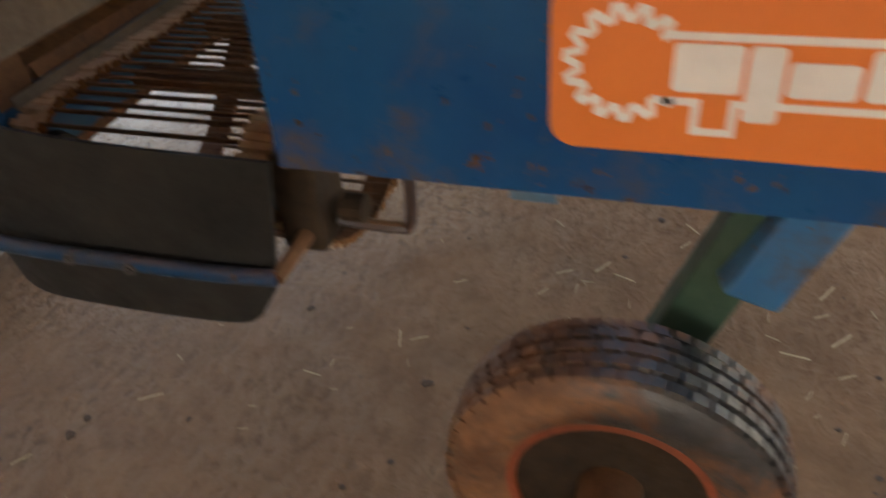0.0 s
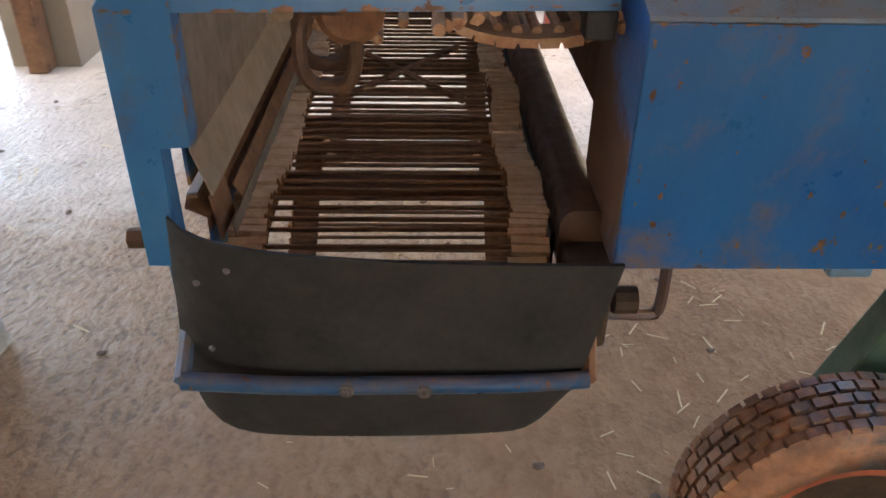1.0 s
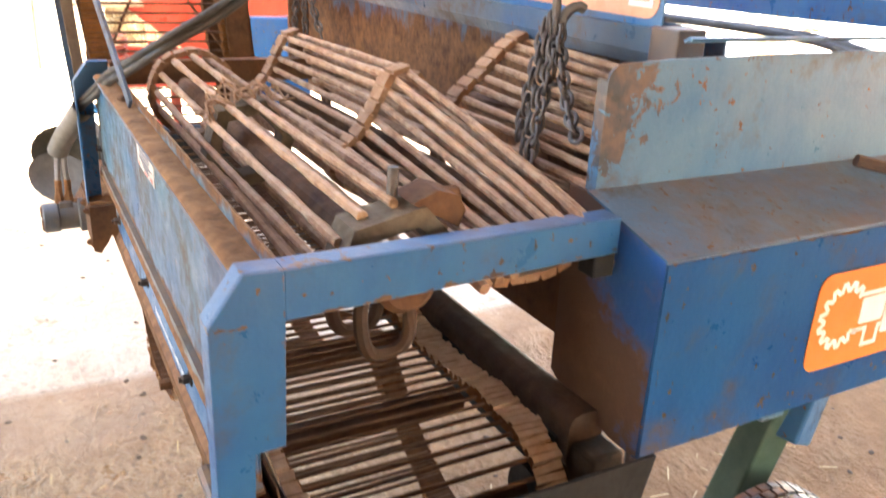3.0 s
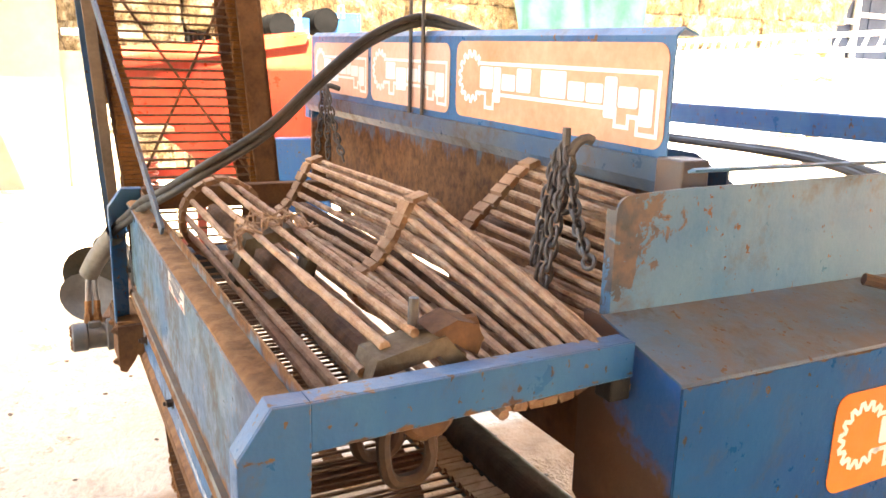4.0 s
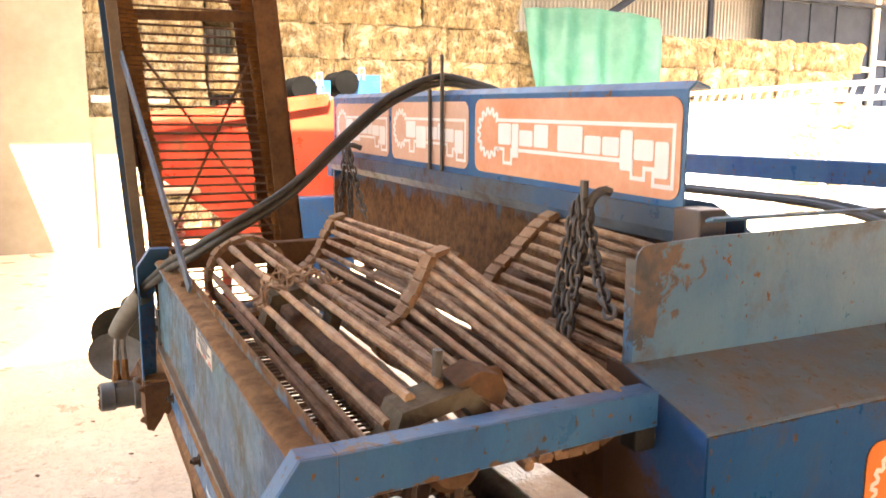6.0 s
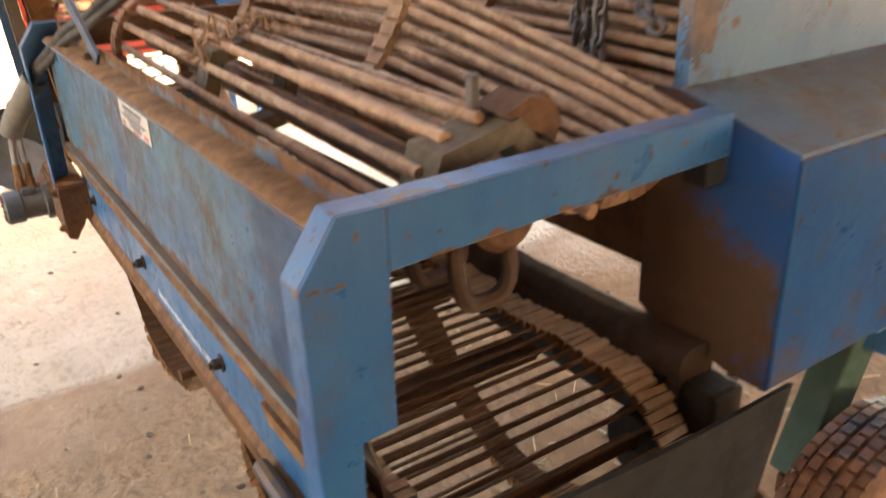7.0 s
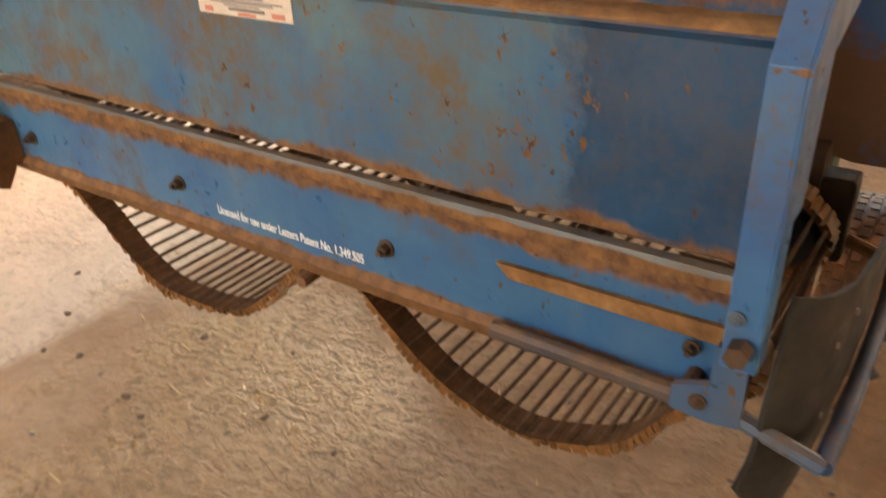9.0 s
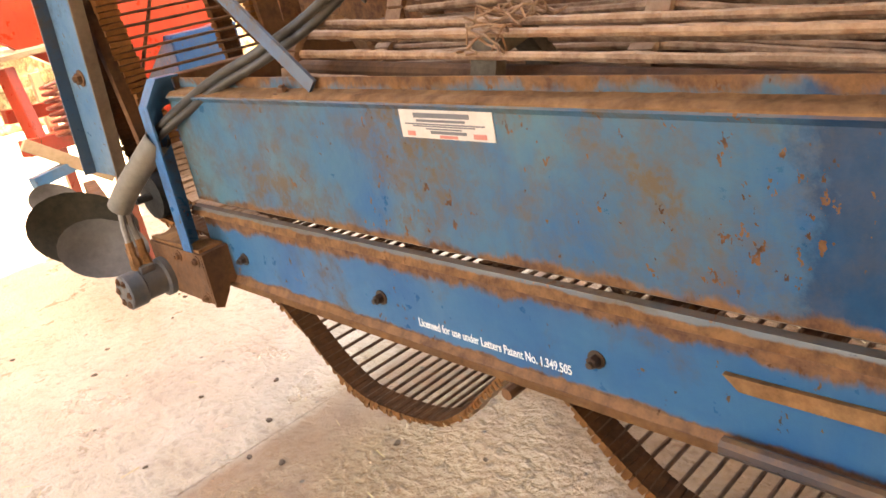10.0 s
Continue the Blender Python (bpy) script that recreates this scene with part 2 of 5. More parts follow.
INK = plain("dark_ink", (0.09, 0.085, 0.085), (0.15, 0.14, 0.14), 20, (0.6, 0.7), 0.0, 40)
RED_INK = plain("red_ink", (0.42, 0.11, 0.08), (0.48, 0.18, 0.13), 20, (0.6, 0.7), 0.0, 40)
PAPER = plain("aged_label", (0.42, 0.36, 0.29), (0.58, 0.52, 0.44), 18, (0.5, 0.7), 0.1, 60)
TARP = plain("green_tarpaulin", (0.008, 0.120, 0.078), (0.085, 0.240, 0.185), 2.4, (0.35, 0.5), 0.2, 8)
FAR_WALL = plain("beige_yard_wall", (0.125, 0.095, 0.064), (0.185, 0.148, 0.105), 0.9, (0.8, 0.95), 0.3, 9, dist=0.01)
LID = plain("black_lid", (0.0015, 0.0015, 0.0015), (0.005, 0.005, 0.005), 9, (0.7, 0.9), 0.1, 40, shine=0.02)
WALL = plain("pale_bounce_wall", (0.46, 0.38, 0.30), (0.60, 0.51, 0.41), 1.1, (0.8, 0.95), 0.3, 9, dist=0.01)
ROUGH_BLOCK = plain("rough_concrete", (0.20, 0.17, 0.14), (0.50, 0.47, 0.43), 7, (0.75, 0.95), 1.0, 30, dist=0.03)
NAVY = plain("navy_cladding", (0.014, 0.024, 0.050), (0.028, 0.044, 0.082), 1.2, (0.6, 0.8), 0.1, 8)
CLAD = plain("grey_cladding", (0.36, 0.36, 0.36), (0.50, 0.50, 0.49), 1.0, (0.5, 0.7), 0.1, 8)
PALE_WOOD = plain("pale_wood", (0.30, 0.20, 0.11), (0.48, 0.35, 0.22), 5, (0.7, 0.9), 0.3, 40)
ROOF_UNDER = plain("pale_roof_underside", (0.20, 0.165, 0.13), (0.33, 0.28, 0.23), 3, (0.7, 0.9), 0.3, 30)


def straw_material():
    n = Nodes("straw")
    fibre = n.noise(10, 9, 0.85, n.mapped((1.5, 1, 0.5)), 0.6)
    col = n.mix(n.ramp(fibre, 0.41, 0.57), (0.060, 0.034, 0.013), (0.30, 0.215, 0.105))
    col = n.mix(n.math("MULTIPLY", n.own(), 0.3), col, (0.24, 0.155, 0.06))
    col = n.mix(n.ramp(n.noise(3.2, 6, 0.75, distort=0.5), 0.50, 0.62, 0, 0.7), col, (0.52, 0.44, 0.30))
    col = n.mix(n.ramp(n.noise(2.2, 7, 0.75), 0.56, 0.66, 0, 0.8), col, (0.10, 0.055, 0.018))
    n.bump(n.noise(18, 8, 0.85, n.mapped((1, 1, 2))), 1.0, 0.06)
    return n.done(col, 0.9)


def floor_material():
    """Tamped concrete with rows of small ridges, brown earth stains and worn shiny patches. Daylight near the yard and
    pit shade are in the colour.
    """
    n = Nodes("ridged_concrete")
    row = n.math("ADD", n.math("MULTIPLY", n.axis(0), 134.0), n.ramp(n.noise(7, 4, 0.6), 0.2, 0.8, -9.0, 9.0))
    ridge = n.ramp(n.math("SINE", row), -1.0, 1.0)
    pits = n.ramp(n.noise(36, 3, 0.55, n.mapped((1.0, 0.7, 1.0)), 0.7), 0.36, 0.62)
    lump = n.math("ADD", n.math("MULTIPLY", pits, 0.58), n.math("MULTIPLY", n.math("MULTIPLY", ridge, 0.42), n.ramp(n.noise(16, 3), 0.35, 0.55, 0.25, 1)))
    grit = n.ramp(n.noise(80, 5, 0.72), 0.36, 0.62)
    fine = n.noise(110, 6, 0.8)
    stain = n.noise(1.15, 7, 0.62, distort=0.6)
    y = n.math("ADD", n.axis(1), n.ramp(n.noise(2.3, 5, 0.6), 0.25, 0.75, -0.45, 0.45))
    # yard: cleaner slab, with daylight painted in as a paler tone
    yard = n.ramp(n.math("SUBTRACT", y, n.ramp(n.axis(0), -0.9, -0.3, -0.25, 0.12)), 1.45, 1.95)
    edge_stain = n.math("MULTIPLY", n.math("MULTIPLY", n.ramp(y, 1.50, 1.85), n.ramp(n.axis(1), 1.97, 2.03, 1, 0)), n.ramp(n.axis(0), -0.75, -0.30))
    near = n.math("MULTIPLY", n.ramp(n.math("SUBTRACT", y, n.ramp(n.axis(0), 0.4, 0.9, 0, 1.0)), 0.35, 0.95, 1, 0), n.ramp(n.axis(0), -0.6, 0.2, 0.12, 1))
    earth = n.math("MAXIMUM", n.math("MULTIPLY", edge_stain, n.ramp(n.noise(3.1, 5), 0.34, 0.60, 0.55, 1)), n.math("MULTIPLY", near, n.ramp(stain, 0.36, 0.60, 0.45, 1)))
    bare = n.math("MULTIPLY", n.math("MULTIPLY", n.ramp(stain, 0.42, 0.62, 1, 0.6), n.ramp(earth, 0.2, 0.9, 1, 0.38)), n.ramp(yard, 0, 1, 1, 0.45))
    col = n.mix(n.ramp(n.noise(5, 7, 0.72), 0.3, 0.7), (0.235, 0.135, 0.063), (0.325, 0.203, 0.108))
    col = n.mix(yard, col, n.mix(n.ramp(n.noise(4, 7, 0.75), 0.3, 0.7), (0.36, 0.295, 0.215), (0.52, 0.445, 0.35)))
    rough_top = n.math("ADD", n.math("MULTIPLY", lump, 0.78), n.math("MULTIPLY", grit, 0.22))
    # hollows darkened and ridge tops paled in the colour to stand in for shading
    hollow = n.math("MULTIPLY", n.ramp(rough_top, 0.14, 0.46, 0.85, 0), bare)
    col = n.mix(n.math("MULTIPLY", n.ramp(rough_top, 0.50, 0.80, 0, 0.55), bare), col, (0.37, 0.275, 0.185))
    col = n.mix(hollow, col, (0.085, 0.045, 0.020))
    col = n.mix(n.math("MULTIPLY", earth, 0.88), col, n.mix(n.ramp(n.noise(7, 6, 0.7), 0.35, 0.65), (0.165, 0.086, 0.037), (0.265, 0.152, 0.074)))
    col = n.mix(n.ramp(fine, 0.58, 0.78, 0, 0.3), col, (0.42, 0.34, 0.26))
    col = n.mix(n.math("MULTIPLY", n.ramp(n.noise(1.7, 6, 0.68, distort=0.8), 0.45, 0.68, 0, 0.65), n.ramp(yard, 0, 1, 1, 0.3)), col, (0.17, 0.092, 0.042))
    dot = n.math("MULTIPLY", n.ramp(n.cells(9), 0.05, 0.09, 1, 0), n.ramp(n.noise(2.2, 3), 0.42, 0.55))
    col = n.mix(dot, col, (0.07, 0.05, 0.035))
    relief = n.math("MULTIPLY", rough_top, bare)
    n.bump(n.math("ADD", n.math("MULTIPLY", relief, 0.75), n.math("MULTIPLY", fine, 0.12)), 1.0, 0.022)
    return n.done(col, n.math("ADD", n.ramp(n.noise(3.0, 6, 0.7), 0.3, 0.7, 0.24, 0.38), n.math("ADD", n.math("MULTIPLY", earth, 0.2), n.math("ADD", n.math("MULTIPLY", near, 0.32), n.ramp(n.axis(0), 0.5, 1.1, 0.0, 0.25)))), 0.0, 0.45)


def tyre_material():
    n = Nodes("muddy_tyre")
    mud = n.noise(9, 6, 0.7, distort=0.6)
    col = n.mix(n.ramp(n.noise(30, 4), 0.3, 0.7), (0.018, 0.017, 0.016), (0.06, 0.057, 0.054))
    caked = n.math("ADD", mud, n.ramp(n.axis(0), WHEEL[0] - 0.22, WHEEL[0] + 0.16, 0.16, -0.05))
    col = n.mix(n.ramp(caked, 0.46, 0.60, 0, 0.92), col, n.mix(n.ramp(n.noise(22, 5), 0.35, 0.65), (0.105, 0.045, 0.020), (0.25, 0.115, 0.050)))
    n.bump(n.noise(50, 5, 0.7), 0.4, 0.006)
    return n.done(col, n.ramp(mud, 0.45, 0.65, 0.38, 0.85))


def end_plate_material():
    """Blue paint with one large rust stain spreading from the low rear corner."""
    n = Nodes("half_rusted_paint")
    reach = n.math("ADD", n.ramp(n.axis(1), -0.06, 0.2, 0.0, 0.75), n.ramp(n.axis(2), 0.8, 1.18, 0.55, 0.0))
    edge = n.math("ADD", reach, n.ramp(n.noise(9, 6, 0.65), 0.25, 0.75, -0.3, 0.3))
    col = n.mix(n.ramp(edge, 0.42, 0.58), (0.02, 0.10, 0.30), (0.115, 0.062, 0.035))
    col = n.mix(n.ramp(n.noise(14, 5, 0.7), 0.5, 0.75, 0, 0.5), col, (0.20, 0.11, 0.06))
    n.bump(n.noise(60, 5, 0.7), 0.3, 0.004)
    return n.done(col, n.ramp(edge, 0.4, 0.6, 0.4, 0.75))


END_PLATE = end_plate_material()
STRAW, FLOOR, TYRE = straw_material(), floor_material(), tyre_material()


# ---- building blocks ----
def made(name, bm, mat, parent=None, label="", smooth=False):
    bmesh.ops.recalc_face_normals(bm, faces=bm.faces[:])
    data = bpy.data.meshes.new(name)
    bm.to_mesh(data)
    bm.free()
    data.materials.append(mat)
    if smooth:
        data.polygons.foreach_set("use_smooth", [True] * len(data.polygons))
        data.set_sharp_from_angle(angle=radians(40))
    ob = new(name, data)
    if parent:
        ob.parent = parent
    if label:
        tagged(ob, label)
    return ob


def part(name, bm, mat, parent, label="", smooth=False):
    return made(name, bm, mat, parent, label, smooth)


def shared(name, data, parent, at=None):
    ob = new(name, data)
    ob.parent = parent
    if at is not None:
        ob.matrix_local = at
    return ob


def thing(name, label, category, group="", kind=""):
    return tagged(new(name), label, category, group, kind)


def bx(bm, x0, x1, y0, y1, z0, z1, bevel=0.0):
    vs = [bm.verts.new((x, y, z)) for x in (x0, x1) for y in (y0, y1) for z in (z0, z1)]
    fs = [bm.faces.new([vs[i] for i in q]) for q in ((0, 1, 3, 2), (4, 6, 7, 5), (0, 4, 5, 1), (2, 3, 7, 6), (0, 2, 6, 4), (1, 5, 7, 3))]
    if bevel:
        edges = {e for f in fs for e in f.edges}
        bmesh.ops.bevel(bm, geom=list(edges), offset=bevel, segments=2, affect="EDGES", profile=0.5)
    return bm


def prism(bm, pts, axis, a, b, shear=0.0):
    """A closed outline in the plane across the axis ('x': y, z; 'y': x, z; 'z': x, y), drawn from a to b. shear: rise of z along the axis."""

    def at(p, v):
        if axis == "x":
            return (v, p[0], p[1] + shear * v)
        if axis == "y":
            return (p[0], v, p[1] + shear * v)
        return (p[0], p[1], v)

    lo, hi = [bm.verts.new(at(p, a)) for p in pts], [bm.verts.new(at(p, b)) for p in pts]
    bm.faces.new(lo), bm.faces.new(hi)
    for i in range(len(pts)):
        j = (i + 1) % len(pts)
        bm.faces.new((lo[i], lo[j], hi[j], hi[i]))
    return bm


def folded(pts, thick):
    """The outline of a bent sheet from its mid line."""
    pts = [Vector(p) for p in pts]
    side = []
    for i, p in enumerate(pts):
        a = (p - pts[i - 1]).normalized() if i else (pts[1] - p).normalized()
        b = (pts[i + 1] - p).normalized() if i + 1 < len(pts) else a
        na, nb = Vector((-a.y, a.x)), Vector((-b.y, b.x))
        m = (na + nb).normalized()
        side.append(m * (thick / 2 / max(0.4, m.dot(na))))
    return [tuple(p + s) for p, s in zip(pts, side)] + [tuple(p - s) for p, s in reversed(list(zip(pts, side)))]


def tube(bm, pts, r, n=8, closed=False, caps=True):
    pts = [Vector(p) for p in pts]
    rings, count = [], len(pts)
    normal = None
    for i, p in enumerate(pts):
        if closed:
            way = (pts[(i + 1) % count] - pts[i - 1]).normalized()
        else:
            way = (pts[min(i + 1, count - 1)] - pts[max(i - 1, 0)]).normalized()
        if normal is None:
            normal = way.orthogonal().normalized()
        normal = (normal - way * normal.dot(way)).normalized()
        other = way.cross(normal)
        rad = r[i] if isinstance(r, (list, tuple)) else r
        rings.append([bm.verts.new(p + rad * (math.cos(2 * math.pi * k / n) * normal + math.sin(2 * math.pi * k / n) * other)) for k in range(n)])
    for i in range(count if closed else count - 1):
        a, b = rings[i], rings[(i + 1) % count]
        for k in range(n):
            bm.faces.new((a[k], a[(k + 1) % n], b[(k + 1) % n], b[k]))
    if caps and not closed:
        bm.faces.new(rings[0]), bm.faces.new(rings[-1])
    return bm


def spline(pts, step):
    """A smooth line through the points, cut at even steps; each: place and way."""
    pts = [Vector(p) for p in pts]
    fine = []
    for i in range(len(pts) - 1):
        p0, p1, p2, p3 = pts[max(i - 1, 0)], pts[i], pts[i + 1], pts[min(i + 2, len(pts) - 1)]
        for k in range(24):
            t = k / 24
            fine.append(0.5 * (2 * p1 + (p2 - p0) * t + (2 * p0 - 5 * p1 + 4 * p2 - p3) * t * t + (3 * p1 - p0 - 3 * p2 + p3) * t**3))
    fine.append(pts[-1])
    out, left = [], 0.0
    for a, b in zip(fine, fine[1:]):
        gap = (b - a).length
        while left <= gap:
            out.append((a + (b - a) * (left / max(gap, 1e-9)), (b - a).normalized()))
            left += step
        left -= gap
    return out


def lathe(bm, profile, n, at=Matrix()):
    """Turns a closed outline of (radius, height) round the z axis of at."""
    rings = [[bm.verts.new(at @ Vector((r * math.cos(2 * math.pi * k / n), r * math.sin(2 * math.pi * k / n), h))) for k in range(n)] for r, h in profile]
    for i in range(len(rings)):
        a, b = rings[i], rings[(i + 1) % len(rings)]
        for k in range(n):
            bm.faces.new((a[k], a[(k + 1) % n], b[(k + 1) % n], b[k]))
    return bm


def bolt(name, parent, at, r=0.012, long=0.02, mat=None):
    """A hexagon head with its washer and stud end, out along the z axis of at."""
    bm = bmesh.new()
    lathe(bm, [(0.0005, 0), (r * 1.7, 0), (r * 1.7, 0.003), (0.0005, 0.003)], 14)
    lathe(bm, [(0.0005, 0.003), (r * 1.15, 0.003), (r * 1.15, long * 0.65), (r * 0.9, long * 0.75), (0.0005, long * 0.75)], 6)
    lathe(bm, [(0.0005, long * 0.7), (r * 0.6, long * 0.7), (r * 0.6, long), (0.0005, long)], 10)
    bm.transform(at)
    return part(name, bm, mat or RUST, parent)


def rounded(y0, y1, z0, z1, r, n=6):
    out = []
    for cy, cz, a in ((y1 - r, z1 - r, 0), (y0 + r, z1 - r, 90), (y0 + r, z0 + r, 180), (y1 - r, z0 + r, 270)):
        for k in range(n + 1):
            t = radians(a + 90 * k / n)
            out.append((cy + r * math.cos(t), cz + r * math.sin(t)))
    return out


# ---- ground, walls and roof ----
def setting():
    bm = bmesh.new()
    bx(bm, -60, 60, -40, 2.008, -0.25, 0)
    floor = tagged(made("floor", bm, FLOOR), "ridged tan concrete barn floor with brown earth stains and painted daylight near the yard", "floor", kind="structure")
    bm = bmesh.new()
    bx(bm, -60, 60, 2.014, 90, -0.25, -0.002)
    tagged(made("ground", bm, FLOOR), "sunlit pale concrete yard beyond a floor joint, some daylight painted in", "yard", kind="structure")
    bm = bmesh.new()
    bx(bm, -60, 60, 2.008, 2.014, -0.25, -0.006)
    tagged(made("floor_joint", bm, RUST), "dark open joint between two floor slabs", "floor joint", kind="structure")
    bm = bmesh.new()
    bx(bm, -1.75, -1.40, 3.05, 10.0, -0.1, 3.4)
    tagged(made("wall_west", bm, FAR_WALL), "pale concrete yard wall", "wall", kind="structure")
    bm = bmesh.new()
    bx(bm, -1.75, 0.13, 10.0, 10.3, -0.1, 3.12)
    bx(bm, 0.13, 0.95, 10.12, 10.3, -0.1, 1.68)
    tagged(made("wall_north", bm, FAR_WALL), "pale beige concrete wall across the yard", "wall", kind="structure")
    # added wall out of view; its length limits light from the left
    bm = bmesh.new()
    bx(bm, -3.3, -3.0, -7.0, -0.9, -0.1, 3.6)
    tagged(made("wall_barn_west", bm, WALL), "unseen pale wall added to shape the light", "wall", kind="structure")
    # added wall out of view; the gap lets fill light in behind the camera
    bm = bmesh.new()
    bx(bm, -9, 0.0, -7.3, -7.0, -0.1, 3.6)
    bx(bm, 3.2, 9, -7.3, -7.0, -0.1, 3.6)
    bx(bm, 0.0, 3.2, -7.3, -7.0, 2.9, 3.6)
    tagged(made("wall_south", bm, WALL), "unseen pale wall added to shape the light", "wall", kind="structure")
    # barn roof out of view; edge, height and pale tone control shade and fill
    bm = bmesh.new()
    bx(bm, -9, 9, -7.3, ROOF_EDGE, 3.6, 3.75)
    for y in (-5, -3, -1, 1):
        bx(bm, -9, 9, y - 0.06, y + 0.06, 3.38, 3.6)
    tagged(made("ceiling", bm, ROOF_UNDER), "unseen barn roof, pale underside and edge set for the light", "roof", kind="structure")
    bm = bmesh.new()
    bx(bm, -1.62, -1.52, 2.93, 3.05, 0, 3.6, 0.01)
    tagged(made("roof_post", bm, RUST), "dark steel roof post against a wall end", "post", kind="structure")


setting()


def concrete_block():
    bm = bmesh.new()
    bx(bm, -1.45, -0.76, 0.18, 0.80, 0, 0.5)
    bmesh.ops.subdivide_edges(bm, edges=bm.edges[:], cuts=7, use_grid_fill=True)
    for v in bm.verts:
        v.co += 0.022 * noise.noise_vector(v.co * 6) * Vector((1, 1, 1 if v.co.z > 0.01 else 0))
        v.co.x -= 0.10 * (v.co.z - 0.0) * (1 if v.co.x > -1.1 else 0)
    tagged(made("concrete_block", bm, ROUGH_BLOCK), "rough broken grey concrete block on the floor", "concrete block")


concrete_block()

# ---- the machine ----
machine = thing("clod_separator", "blue worn farm clod separator with clay-covered rod cages and orange signs", "farm machine")
SIDE, RAIL = 0.002, 0.0


def end_frame():
    bm = bmesh.new()
    post = [(0, 0.782), (0, 1.137), (0.042, 1.197), (0.089, 1.196), (0.089, 1.132), (0.086, 0.962), (0.046, 0.962), (0.043, 0.84), (0.04, 0.782)]
    prism(bm, post, "y", 0.0, 0.005)
    prism(bm, [(0.089, 1.196), (0.622, 1.184), (0.622, 1.127), (0.089, 1.132)], "y", 0.0, 0.005)
    prism(bm, folded([(0.0025, 0.782), (0.0025, 1.137), (0.043, 1.195), (0.089, 1.194)], 0.005), "y", 0.004, 0.042)
    prism(bm, folded([(0.089, 1.194), (0.620, 1.182)], 0.005), "y", 0.004, 0.042)
    bx(bm, 0.0815, 0.0865, 0.005, 0.042, 0.962, 1.132)
    bx(bm, 0.041, 0.046, 0.005, 0.042, 0.78, 0.96)
    for v in bm.verts:
        if v.co.x > 0.09:
            v.co.y += 0.045 * (v.co.x - 0.089) / 0.53
    bmesh.ops.bevel(bm, geom=[e for e in bm.edges if e.calc_length() > 0.03], offset=0.0012, segments=1, affect="EDGES")
    frame_part = part("end_frame", bm, FRAME_BLUE, machine, "blue chamfered sheet-steel end frame with rust spots")
    bm = bmesh.new()
    tube(bm, [(0.03, 0.020, 0.816), (-0.022, 0.020, 0.816)], 0.011, 10)
    tube(bm, [(-0.004, 0.020, 0.816), (-0.026, 0.020, 0.816)], 0.015, 6)
    part("frame_bolt", bm, TUBE, frame_part, "rusty bolt end")
    bm = bmesh.new()
    bx(bm, 0.582, 0.622, 0.048, 0.088, 1.088, 1.127, 0.004)
    part("rubber_stop", bm, RUBBER, frame_part, "black rubber stop")
    # far frame
    bm = bmesh.new()
    prism(bm, [(0, 0.74), (0, 1.137), (0.042, 1.197), (0.10, 1.196), (0.10, 1.14), (0.052, 1.12), (0.045, 0.74)], "y", 1.80, 1.806)
    prism(bm, folded([(0.0025, 0.75), (0.0025, 1.139), (0.043, 1.195), (0.10, 1.194)], 0.005), "y", 1.76, 1.80)
    part("far_frame", bm, BLUE, machine, "blue chamfered far end frame")
    bm = bmesh.new()
    bx(bm, 0.102, 0.86, 1.755, 1.80, 1.125, 1.196, 0.004)
    part("cross_beam", bm, RUST, machine, "rusty brown cross beam")


end_frame()


